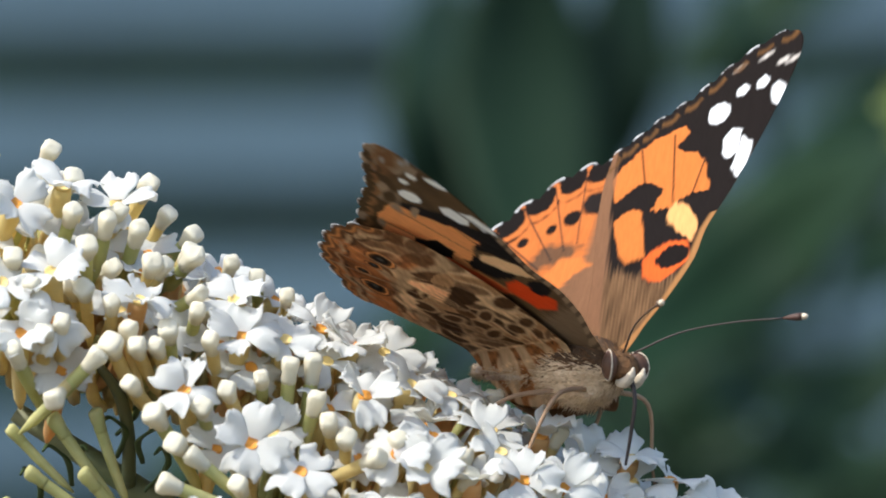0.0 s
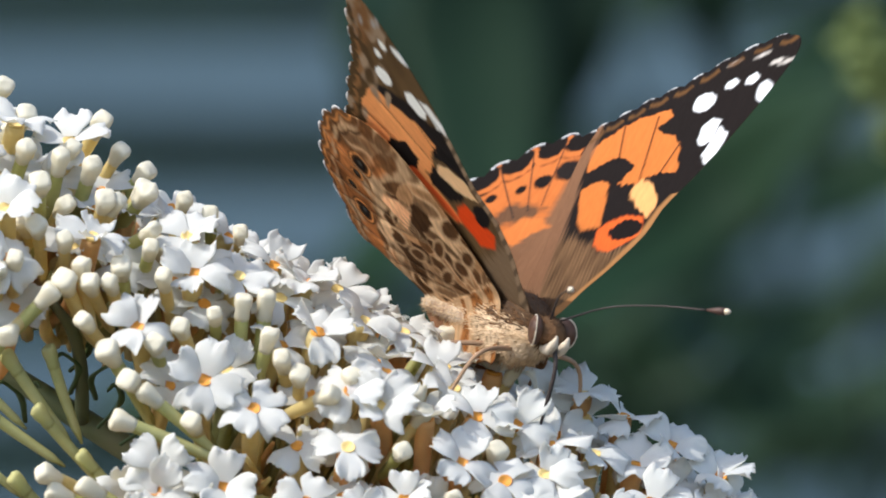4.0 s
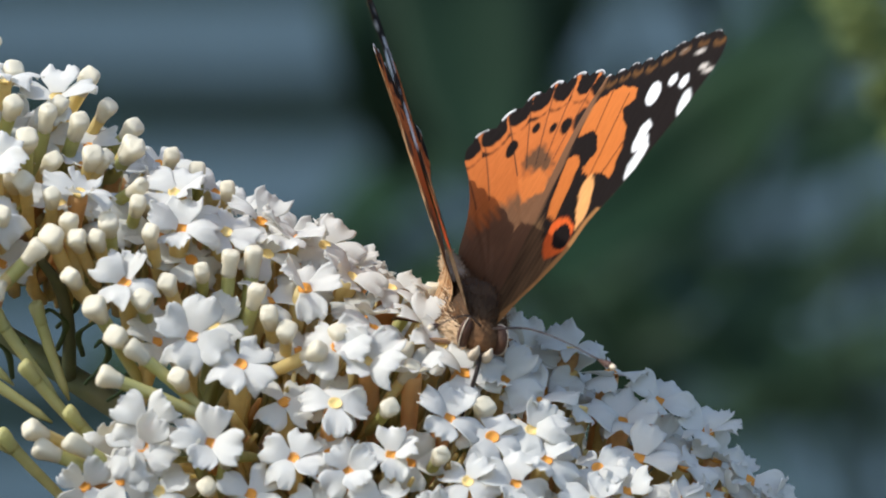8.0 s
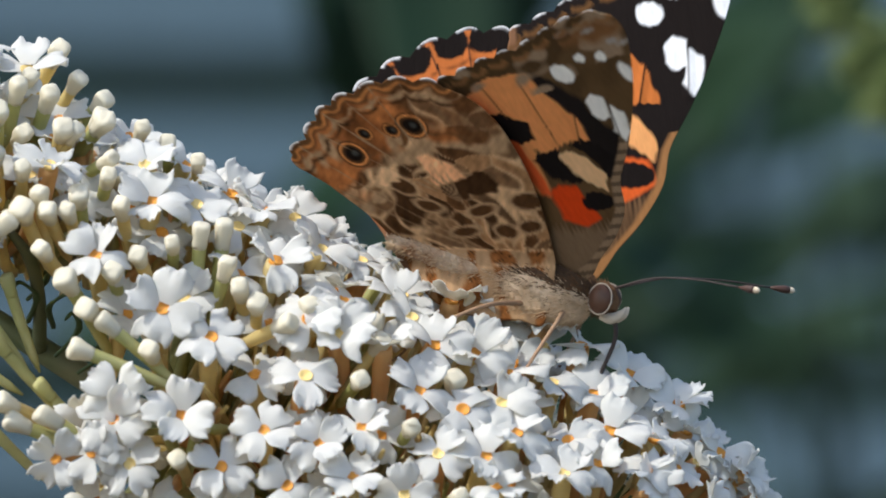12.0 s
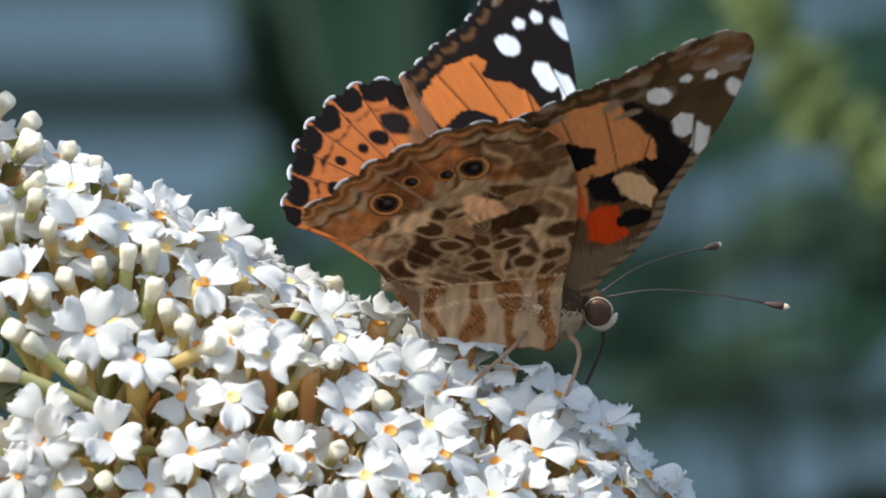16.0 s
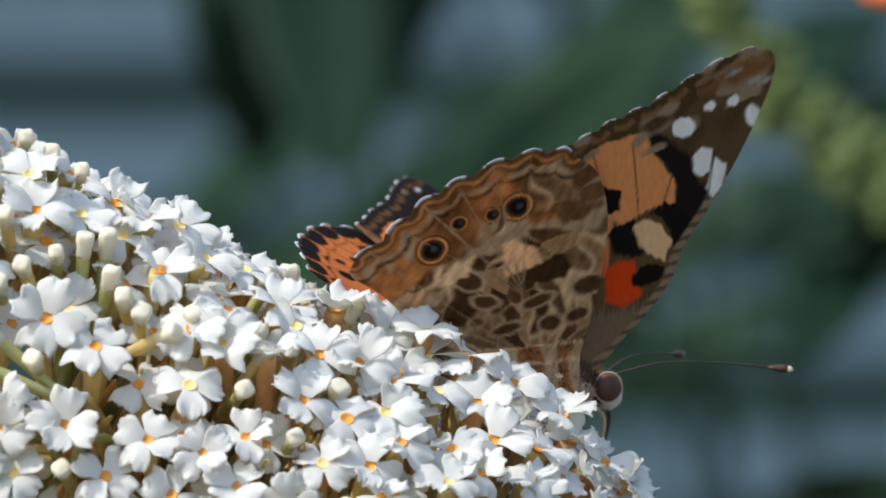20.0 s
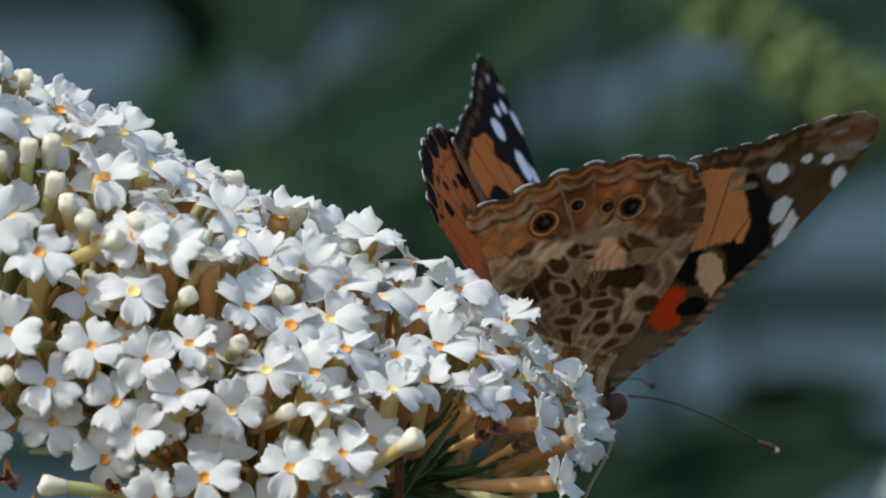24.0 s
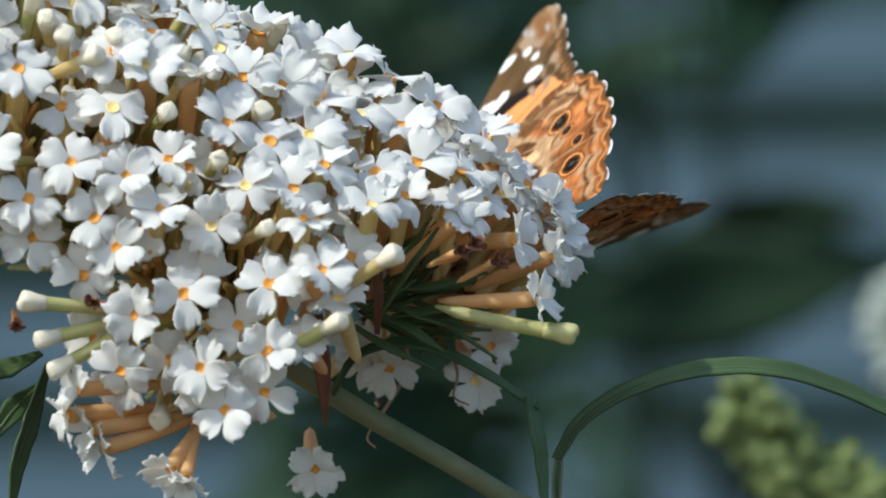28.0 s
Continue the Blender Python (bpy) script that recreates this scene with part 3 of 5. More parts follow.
def blot(s, a, *corners):
    """How far inside (mm, positive) a patch with the given corners a point lies."""
    inside = np.zeros(len(s), bool)
    best = np.full(len(s), 1e9)
    for (x0, y0), (x1, y1) in zip(corners, corners[1:] + corners[:1]):
        dx, dy = x1 - x0, y1 - y0
        t = np.clip(((s - x0) * dx + (a - y0) * dy) / (dx * dx + dy * dy + 1e-9), 0, 1)
        best = np.minimum(best, np.hypot(s - x0 - t * dx, a - y0 - t * dy))
        cross = (y0 > a) != (y1 > a)
        inside ^= cross & (s < x0 + (a - y0) * dx / (dy if abs(dy) > 1e-9 else 1e-9))
    return np.where(inside, best, -best)


def fore_marks(s, a, under):
    """Colours of a forewing: orange with black bars, a dark tip with white spots, a brown root."""
    u = 0.16 * wob(s, a, 1.6, 3) + 0.12 * wob(s, a, 5.0, 43)
    d, e = edge_distance(s, a, FORE_XY, FORE_EDGE)
    gap = np.abs((e % 1.0) - 0.5)
    hair = wob(s * 0.35, a * 3.5, 3.0, 8)
    if not under:
        col = np.tile(C_BLACK * 1.15, (len(s), 1))
        col = paint(col, blot(s, a, (19.0, -0.9), (20.4, -0.2), (21.3, 2.4), (21.8, 4.6), (22.0, 7.6), (20.9, 7.9), (19.7, 6.6), (18.8, 7.5), (18.3, 9.1), (16.2, 10.3), (13.2, 10.7), (13.6, 8.8), (13.1, 6.8), (13.2, 4.7), (13.8, 4.2), (15.5, 5.5), (16.9, 4.0), (17.4, 2.1), (16.6, -0.4)) + u, C_ORANGE)
        col = paint(col, blot(s, a, (14.3, -0.3), (14.8, 0.7), (14.6, 1.9), (13.9, 3.0), (11.6, 3.5), (8.7, 3.9), (8.2, 3.0), (8.9, 1.4), (11.3, 0.2)) + u, C_ORANGE)
        col = paint(col, blot(s, a, (12.2, 6.2), (13.4, 7.1), (12.7, 8.4), (10.9, 9.6), (9.1, 9.9), (8.0, 9.4), (9.5, 8.0), (11.2, 6.4)) + u, C_PALE, 0.3)
        # brown hairy root and hind edge
        edge = np.interp(a, (-3, 1.5, 4.0, 6.5, 9.3, 11.0), (9.6, 8.0, 6.5, 5.0, 5.2, 7.0))
        col = paint(col, edge - s + 0.7 * hair, np.array((0.13, 0.072, 0.036)) * (1 + 0.35 * hair[:, None]), 1.2)
        col = paint(col, -0.75 - a + 0.25 * hair, C_BROWN * 1.1, 0.5)
        col = paint(col, oval(s, a, 8.25, 2.4, 0.65, 1.1) + u, C_BLACK, 0.3)
        col = paint(col, blot(s, a, (6.4, 3.9), (8.2, 3.8), (8.9, 4.9), (8.9, 7.0), (8.4, 8.9), (6.1, 9.4), (5.2, 7.6), (4.9, 6.2), (5.5, 4.9)) + 0.6 * u, C_DEEP * 0.5 + C_ORANGE * 0.5, 0.35)
        col = paint(col, oval(s, a, 7.1, 7.3, 1.2, 1.9, 8) + 0.7 * u, C_BLACK)
        lead = a - np.interp(s, (-1, 0.7, 2.8, 5.8, 9.1, 12.6), (2.0, 4.9, 7.4, 9.8, 11.0, 13.5))
        col = paint(col, np.where(s < 10.5, lead + 0.75, -1.0), C_TAN * 0.8, 0.5)
        for o, ends in FORE_VEINS[:3]:
            col = paint(col, veins(s, a, o, ends, 0.09), C_BLACK, 0.14)
    else:
        col = np.tile(C_OLIVE, (len(s), 1)) * (1 + 0.25 * wob(s, a, 1.1, 61))[:, None]
        col = paint(col, 3.0 - d + 0.8 * wob(s, a, 0.8, 51), C_OLIVE * 0.7, 0.8)
        col = paint(col, blot(s, a, (22.4, 8.0), (20.2, 7.7), (18.4, 9.1), (15.6, 10.3), (13.6, 9.9), (11.0, 12.0), (13.7, 13.9), (14.8, 13.2), (16.2, 12.4), (18.4, 12.0), (20.5, 10.0)) + u, C_BLACK * 1.3, 0.5)
        col = paint(col, blot(s, a, (19.9, 0.0), (21.6, 2.6), (22.1, 5.4), (22.2, 7.8), (20.2, 7.8), (18.4, 9.2), (15.6, 10.4), (13.6, 9.9), (13.9, 8.2), (12.7, 5.0), (13.7, 4.1), (8.0, 3.6), (8.6, 2.2), (13, 1.0)) + u, C_PINK, 0.25)
        col = paint(col, blot(s, a, (17.9, 1.4), (17.9, 2.8), (17.0, 3.9), (16.5, 5.1), (14.6, 4.8), (14.4, 3.2), (15.4, 1.6)) + u, C_BLACK)
        col = paint(col, blot(s, a, (14.9, 2.2), (14.4, 3.0), (9.9, 3.6), (8.1, 3.5), (8.4, 2.5), (11.7, 2.2)) + 0.5 * u, C_DEEP * 0.75 + C_PINK * 0.25)
        col = paint(col, blot(s, a, (12.3, 3.6), (13.0, 4.8), (13.3, 6.3), (10.5, 6.7), (9.4, 7.6), (9.3, 6.2), (10.0, 4.3)) + u, C_BLACK)
        col = paint(col, blot(s, a, (13.5, 7.5), (14.2, 9.2), (13.3, 10.9), (11.6, 12.1), (9.2, 11.6), (8.8, 10.2), (11.1, 9.7), (12.8, 8.8)) + u, C_BLACK)
        col = paint(col, blot(s, a, (12.4, 6.2), (12.9, 7.6), (12.0, 9.0), (10.0, 9.9), (8.0, 9.2), (8.6, 8.2), (10.4, 6.7)) + u, np.array((0.80, 0.50, 0.26)), 0.25)
        col = paint(col, 4.2 - s + 0.6 * hair, np.array((0.20, 0.13, 0.075)), 1.0)
        col = paint(col, blot(s, a, (8.6, 3.4), (9.3, 4.7), (8.8, 6.3), (5.0, 7.0), (4.2, 5.2), (5.4, 3.4)) + 0.6 * u, C_DEEP * 0.85, 0.3)
        col = paint(col, oval(s, a, 6.9, 7.5, 1.05, 1.7, -8) + 0.7 * u, C_BLACK)
        lead = a - np.interp(s, (-1, 0.7, 2.8, 5.8, 9.1, 12.6, 17.0), (2.0, 4.9, 7.4, 9.8, 11.0, 13.5, 16.2))
        hatch = np.where(np.sin(s * 5.2) > 0.3, 0.45, 1.0)[:, None]
        strip = np.clip(np.where(s < 15.5, lead + 1.0, -1.0) / 0.3 + 0.5, 0, 1)[:, None]
        col = col * (1 - strip) + np.array((0.30, 0.20, 0.12)) * hatch * strip
        for o, ends in FORE_VEINS[:3]:
            col = paint(col, veins(s, a, o, ends, 0.07), C_BROWN * 0.5, 0.14)
        col = paint(col, np.where((d < 5.0) & (s > 17), 0.9 * wob(s, a, 0.8, 91) + 0.6 * wob(s, a, 2.1, 92) - 0.55 + 0.06 * (a - 8), -1.0), np.array((0.32, 0.22, 0.14)), 0.6)
        band = 0.7 - np.abs(d - 1.9) + 0.8 * wob(s, a, 0.7, 66)
        col = paint(col, np.where(a > 12.5, band, -1.0), C_TAN * 0.5, 0.8)
    # white marks, the same above and below
    grow = 0.10 if not under else 0.0
    for m in (blot(s, a, (18.3, 12.0), (19.1, 12.9), (18.6, 13.9), (16.3, 13.6), (16.0, 12.6), (16.9, 11.9)), blot(s, a, (17.8, 14.1), (16.8, 15.2), (14.6, 14.8), (13.5, 13.9), (14.8, 13.2), (16.2, 13.7)),
              oval(s, a, 21.6, 11.2, 1.0, 1.15, 20), oval(s, a, 23.2, 13.75, 0.5, 0.55), oval(s, a, 23.2, 15.95, 0.55, 0.55), oval(s, a, 21.2, 17.8, 1.2, 0.72, -15)):
        col = paint(col, m + grow + 0.5 * u, C_WHITE if not under else C_WHITE * np.array((1.0, 0.97, 0.90)), 0.2)
    col = paint(col, veins(s, a, FORE_VEINS[3][0], FORE_VEINS[3][1], 0.06), C_BLACK * 2, 0.12)
    for cs, ca in ((26.1, 16.0), (24.9, 18.0), (24.7, 19.2), (25.9, 13.0)):
        col = paint(col, oval(s, a, cs, ca, 0.22, 0.6, -20) + 0.4 * u, C_GREY * (1.7 if not under else 1.2), 0.3)
    col = paint(col, np.where(gap > 0.3, 0.3 - np.abs(d - 1.0), -1.0) - 0.8 * np.abs(u), C_TAN * (0.3 if not under else 0.6), 0.5)
    col = paint(col, 0.13 - d + np.where(gap < 0.22, 0.05, -0.4) + 0.5 * u, C_WHITE * 0.75, 0.22)
    return col


def hind_marks(s, a, under):
    u = 0.18 * wob(s, a, 1.6, 13) + 0.08 * wob(s, a, 5.0, 14)
    d, e = edge_distance(s, a, HIND_XY, HIND_EDGE)
    gap = np.abs((e % 1.0) - 0.5)
    spots = ((11.2, -14.7, 0.95), (14.0, -12.9, 0.66), (15.0, -9.9, 0.66), (15.9, -7.7, 0.95))
    r = np.hypot(s, a)
    hair = wob(s * 2.5, a * 0.6, 2.5, 21)
    if not under:
        col = np.tile(np.array((0.50, 0.145, 0.038)), (len(s), 1))
        col = paint(col, (12.2 - r) + 1.0 * hair, C_BROWN * 1.05, 2.2)
        col = paint(col, 3.6 - s + 0.3 * hair, C_BROWN * 1.35, 2.0)
        col = paint(col, np.minimum(a + 4.6, 16.5 - s) + 0.6 * u, C_BROWN * 1.15, 1.0)
        col = paint(col, blot(s, a, (10.8, -11.4), (12.4, -10.9), (13.2, -9.3), (12.8, -7.4), (12.6, -5.4), (11.4, -6.4), (10.2, -8.2)) + 2 * u, C_BROWN * 0.75, 0.8)
        col = paint(col, blot(s, a, (9.4, -9.8), (11.4, -7.8), (11.5, -5.2), (10.1, -3.6), (9.5, -5.3), (8.0, -6.8)) + u, np.array((0.56, 0.17, 0.045)), 0.5)
        col = paint(col, oval(s, a, 17.2, -5.4, 1.3, 1.5, 20) + u, C_BLACK * 1.5, 0.4)
        for o, ends in HIND_VEINS:
            col = paint(col, np.where(d < 8.5, veins(s, a, o, ends, 0.07), -1.0), C_BLACK * 2.5, 0.16)
        col = paint(col, 1.15 - np.hypot((0.5 - gap) * 2.6, d - 0.75) + 0.6 * u, C_BLACK)
        col = paint(col, 0.80 - np.hypot(gap * 1.7, (d - 2.75) * 1.6) + 0.5 * u, C_BLACK)
        col = paint(col, np.where(e < 0.7, 2.6 - d, 0.36 - d) + 0.5 * u, C_BLACK)
        for cs, ca, rr in spots:
            col = paint(col, oval(s, a, cs, ca, rr * 0.85, rr * 1.0) + 0.5 * u, C_BLACK)
    else:
        rust, umber, sand = np.array((0.25, 0.11, 0.042)), np.array((0.082, 0.046, 0.022)), np.array((0.36, 0.235, 0.135))
        grey = np.array((0.185, 0.125, 0.075))
        # the inner half: brown cells of uneven size, netted with pale veins
        th = np.arctan2(a, s + 1.5) * 8.5
        b1, c1 = cells(r * 0.62 + 0.8 * wob(s, a, 0.7, 4), th + 0.8 * wob(s, a, 0.8, 6), 1.9, 9)
        col = np.array([umber * 1.2, grey * 0.8, umber * 0.9, grey, umber * 1.5, sand * 0.8])[(c1 * 5.99).astype(int)]
        col = paint(col, b1 - 0.55 + 0.3 * wob(s, a, 3.0, 18), col * 0.75, 0.5)
        col = paint(col, 0.10 - b1 + 0.26 * wob(s, a, 0.9, 17), C_CREAM * 0.54, 0.25)
        for cs, ca, rs, ra, turn in ((6.2, -3.4, 0.55, 1.35, -25), (4.0, -1.4, 0.75, 1.05, 0), (4.8, 1.0, 0.6, 1.1, -20), (7.8, 1.4, 0.9, 1.6, -10), (3.4, -5.6, 0.5, 1.3, -20), (8.2, -10.6, 0.8, 1.5, 20), (6.2, -8.4, 0.6, 1.2, 10)):
            m = oval(s, a, cs, ca, rs, ra, turn) + 0.4 * u
            col = paint(col, m + 0.26, C_CREAM * 0.42, 0.2)
            col = paint(col, m, umber * 1.1, 0.2)
        # pale scallops between the two halves
        cream = 0.9 - np.abs(d - 7.6 + 1.0 * wob(s, a, 0.8, 29)) + 0.5 * wob(s, a, 1.9, 30)
        col = paint(col, cream - 0.2, C_CREAM * 0.40, 0.7)
        # the outer half: ochre brown with eyespots
        outer = 6.7 - d + 0.9 * wob(s, a, 0.9, 27)
        mott = rust * 1.1 * (1 + 0.4 * wob(s, a, 0.55, 71))[:, None] * (1 + 0.2 * wob(s, a, 2.2, 72))[:, None]
        mott = paint(mott, 0.9 * wob(s, a, 0.7, 75) + 0.6 * wob(s, a, 1.9, 76) - 0.75, C_CREAM * 0.40, 0.6)
        w = (np.clip(outer / 0.9 + 0.5, 0, 1) * (1 - 0.85 * np.clip((s - 14.5 + 0.7 * (a + 5) + wob(s, a, 0.8, 73)) / 2.5, 0, 1)))[:, None]
        col = col * (1 - w) + mott * w
        col = paint(col, np.where(d > 4.2, 0.55 - np.abs(d - 5.9 + 0.7 * wob(s, a, 1.5, 78)), -1.0) + 0.5 * wob(s, a, 1.4, 79) - 0.45, umber * 1.8, 0.5)
        col = paint(col, blot(s, a, (11.9, -8.2), (12.5, -6.9), (11.7, -4.7), (10.2, -3.8), (9.2, -6.0), (8.6, -7.1)) + 0.8 * u, np.array((0.56, 0.36, 0.23)), 0.4)
        col = paint(col, blot(s, a, (8.7, -6.2), (10.0, -4.0), (11.2, -2.0), (9.7, -1.0), (8.5, -1.2), (8.1, -3.9)) + u, umber * 0.75, 0.25)
        col = paint(col, blot(s, a, (8.0, -13.6), (9.9, -12.3), (10.7, -10.6), (8.9, -10.9), (7.6, -12.3)) + u, C_CREAM * 0.62, 0.4)
        for cs, ca, rr in spots:
            big = 1.5 if rr > 0.8 else 1.25
            for k, c in ((big * 1.10, umber * 1.1), (big * 0.96, C_TAN * 1.15), (big * 0.78, umber), (big * 0.55, C_BLACK * 1.4)):
                col = paint(col, oval(s, a, cs, ca, rr * k, rr * k * 1.05) + 0.1 * u, c, 0.16)
            col = paint(col, oval(s, a, cs + 0.1, ca + 0.15, rr * 0.34, rr * 0.34), np.array((0.06, 0.075, 0.085)), 0.3)
        col = paint(col, 0.75 - np.hypot(gap * 2.4, (d - 3.3) * 1.5) + 0.4 * u, rust * 1.25, 0.6)
        col = paint(col, 0.14 - np.abs(d - 2.5 + 0.5 * gap) + 0.8 * u, umber * 0.9, 0.4)
        col = paint(col, 0.14 - np.abs(d - 1.95 + 0.4 * gap) + 0.8 * u, C_CREAM * 0.40, 0.4)
        col = paint(col, 1.15 - d + 0.6 * u, umber * 1.5, 0.4)
        col = paint(col, 0.16 - np.abs(d - 0.75) + 0.3 * u, C_TAN * 0.9, 0.25)
        for o, ends in HIND_VEINS:
            col = paint(col, veins(s, a, o, ends, 0.05) + 0.09 * wob(s, a, 1.2, 37), C_CREAM * 0.34, 0.2)
        # the pale fold along the body, in cream and brown blocks
        fold = (1.2 + 0.08 * (a + 6)) - s + 0.3 * wob(s, a, 1.0, 31)
        bars = np.clip(2.2 * np.sin(a * 1.9 + 1.3 * wob(s, a, 1.2, 32)) - 0.3 + 0.5 * wob(s, a, 3.5, 33), 0, 1)[:, None]
        speck = np.clip(wob(s, a, 9.0, 34) * 1.5 - 0.3, 0, 1)[:, None] * bars
        inner = C_CREAM * 0.42 * (1 - bars) + C_TAN * 0.55 * bars
        inner = inner * (1 - speck) + umber * speck
        w = np.clip(fold / 0.3 + 0.5, 0, 1)[:, None]
        col = col * (1 - w) + inner * w
        for off in (0.0, 1.7):
            col = paint(col, 0.08 - np.abs(fold - off), C_CREAM * 0.6, 0.15)
        col = col * (col.mean(1) / 0.12)[:, None] ** 0.3 * np.array((1.20, 0.95, 0.74)) * (1 + 0.16 * wob(s, a, 6.0, 81) + 0.12 * wob(s, a, 2.7, 82))[:, None]
    col = paint(col, 0.15 - d + np.where(gap < 0.26, 0.06, -0.4) + 0.5 * u, C_WHITE * 0.8, 0.2)
    return col


M_WING = bpy.data.materials.new("wing_scales")
M_WING.use_nodes = True
_n, _l = M_WING.node_tree.nodes, M_WING.node_tree.links
_b = _n["Principled BSDF"]
_b.inputs["Roughness"].default_value = 0.8
_b.inputs["Specular IOR Level"].default_value = 0.04
_b.inputs["Sheen Weight"].default_value = 0.0
_at = _n.new("ShaderNodeVertexColor")
_at.layer_name = "pattern"
_co = _n.new("ShaderNodeTexCoord")
_map = _n.new("ShaderNodeMapping")
_map.inputs["Scale"].default_value = (2600, 700, 700)
_noi = _n.new("ShaderNodeTexNoise")
_noi.inputs["Scale"].default_value = 1.0
_noi.inputs["Detail"].default_value = 3.0
_hsv = _n.new("ShaderNodeHueSaturation")
_ml = _n.new("ShaderNodeMath")
_ml.operation = 'MULTIPLY_ADD'
_ml.inputs[1].default_value, _ml.inputs[2].default_value = 0.35, 0.82
_bp = _n.new("ShaderNodeBump")
_bp.inputs["Strength"].default_value, _bp.inputs["Distance"].default_value = 0.35, 0.0002
_l.new(_co.outputs["Object"], _map.inputs[0])
_l.new(_map.outputs[0], _noi.inputs["Vector"])
_l.new(_noi.outputs["Fac"], _ml.inputs[0])
_l.new(_ml.outputs[0], _hsv.inputs["Value"])
_l.new(_at.outputs[0], _hsv.inputs["Color"])
_l.new(_hsv.outputs[0], _b.inputs["Base Color"])
_l.new(_noi.outputs["Fac"], _bp.inputs["Height"])
_l.new(_bp.outputs[0], _b.inputs["Normal"])
add_translucency(M_WING, _hsv.outputs[0], 0.115)


def wing_mesh(name, xy, marks, side, rings=64, vein_set=()):
    """A thin cambered wing with its own colours above and below; side +1 is the body's left, -1 its right."""
    n = len(xy)
    hub = np.array((xy[:, 0].mean() * 0.92, xy[:, 1].mean()))
    fr = (np.linspace(0, 1, rings + 1) ** 0.9)[1:]
    pts = np.concatenate([hub[None]] + [hub + (xy - hub) * f for f in fr])
    s, a = pts[:, 0], pts[:, 1]
    z = np.where(a > 0, -0.0035, 0.005) * a * a + 0.08 * wob(s, a, 0.5, 2)
    z = z - 0.85 * np.log1p(np.exp((0.5 - s) * 3)) / 3 * (xy[:, 1].min() < -10)
    for o, ends in vein_set:
        z = z + 0.10 * np.clip(1 + veins(s, a, o, ends, 0.0) / 0.6, 0, 1)
    th = 0.05 * np.concatenate([[1.0], np.repeat(1 - 0.7 * fr ** 6, n)])
    v_top = np.stack([a, side * s, z + th], 1) * 0.001
    v_low = np.stack([a, side * s, z - th], 1) * 0.001
    m = len(pts)
    faces = []
    k = np.arange(n)
    k2 = (k + 1) % n
    faces += np.stack([np.zeros(n, int), 1 + k, 1 + k2], 1).tolist()
    for r in range(rings - 1):
        o, p = 1 + r * n, 1 + (r + 1) * n
        faces += np.stack([o + k, p + k, p + k2, o + k2], 1).tolist()
    # outlines run anticlockwise or clockwise: make the upper side face up
    area = np.sum(xy[:, 1] * np.roll(xy[:, 0], -1) - xy[:, 0] * np.roll(xy[:, 1], -1)) * -1
    turn = (area > 0) == (side > 0)
    up = [f[::-1] if turn else f for f in faces]
    low = [[m + q for q in f[::-1]] for f in up]
    o = 1 + (rings - 1) * n
    rim = np.stack([o + k, o + k2, m + o + k2, m + o + k], 1).tolist()
    rim = [f if turn else f[::-1] for f in rim]
    me = mesh_of(name, np.concatenate([v_top, v_low]).tolist(), up + low + rim, M_WING)
    col = np.ones((2 * m, 4))
    col[:m, :3] = marks(s, a, False)
    col[m:, :3] = marks(s, a, True)
    lay = me.color_attributes.new("pattern", 'FLOAT_COLOR', 'POINT')
    lay.data.foreach_set("color", np.clip(col, 0, 1).astype(np.float32).ravel())
    return me


M_FUR = mat("brown_fur", (0.17, 0.085, 0.04), 0.9, 0.45, 2500, 0.8, 0.0, None, 0.1, (0.09, 0.05, 0.026), 500, 6.0, 0.0)
M_BARRED = mat("barred_abdomen", (0.58, 0.46, 0.33), 0.9, 0.3, 2500, 0.8, 0.0, None, 0.1, (0.26, 0.13, 0.06), 420, 2.0, 0.3)
M_FUR_PALE = mat("pale_fur", (0.66, 0.50, 0.34), 0.9, 0.35, 2500, 0.8, 0.0, None, 0.1, (0.46, 0.31, 0.18), 400, 6.0, 0.0)
M_BODY_DARK = mat("brown_thorax", (0.10, 0.06, 0.034), 0.8, 0.4, 2000, 0.6, 0.0, None, 0.1, (0.06, 0.036, 0.022), 500)
M_EYE = mat("brown_eye", (0.11, 0.05, 0.028), 0.45, 0.3, 3000, 0.1, 0.0, None, 0.25, (0.06, 0.03, 0.018), 700)
M_RIM = mat("cream_scales", (0.60, 0.50, 0.38), 0.9, 0.2, 2500, 0.4, 0.0, None, 0.1)
M_LEG = mat("tan_leg", (0.36, 0.22, 0.13), 0.6, 0.3, 1500, 0.3)
M_ANT = mat("dark_antenna", (0.05, 0.035, 0.03), 0.5, 0.4, 2500, 0.2)
M_CLUB = mat("antenna_club", (0.07, 0.035, 0.025), 0.5, 0.3, 2000, 0.2)
M_TIPW = mat("pale_tip", (0.75, 0.62, 0.45), 0.6, 0.1, 2000, 0.1)

butterfly = tagged(new("butterfly"), "orange, black and white butterfly feeding on white flowers, wings held up", "butterfly")


def spindle(profile, flat=1.0, sag=0.0, sides=20, rough=0.0, seed=1):
    """A body along +x from (x, radius, drop) rows in mm, a little flattened and furry."""
    r = random.Random(seed)
    verts, faces = [], []
    for x, rad, drop in profile:
        for k in range(sides):
            a = 2 * math.pi * k / sides
            q = rad * (1 + rough * r.uniform(-1, 1))
            verts.append((x * 0.001, q * math.cos(a) * flat * 0.001, (q * math.sin(a) - drop) * 0.001))
    for i in range(len(profile) - 1):
        for k in range(sides):
            k2 = (k + 1) % sides
            faces.append((i * sides + k, i * sides + k2, (i + 1) * sides + k2, (i + 1) * sides + k))
    faces.append(tuple(range(sides))[::-1])
    faces.append(tuple((len(profile) - 1) * sides + k for k in range(sides)))
    return verts, faces


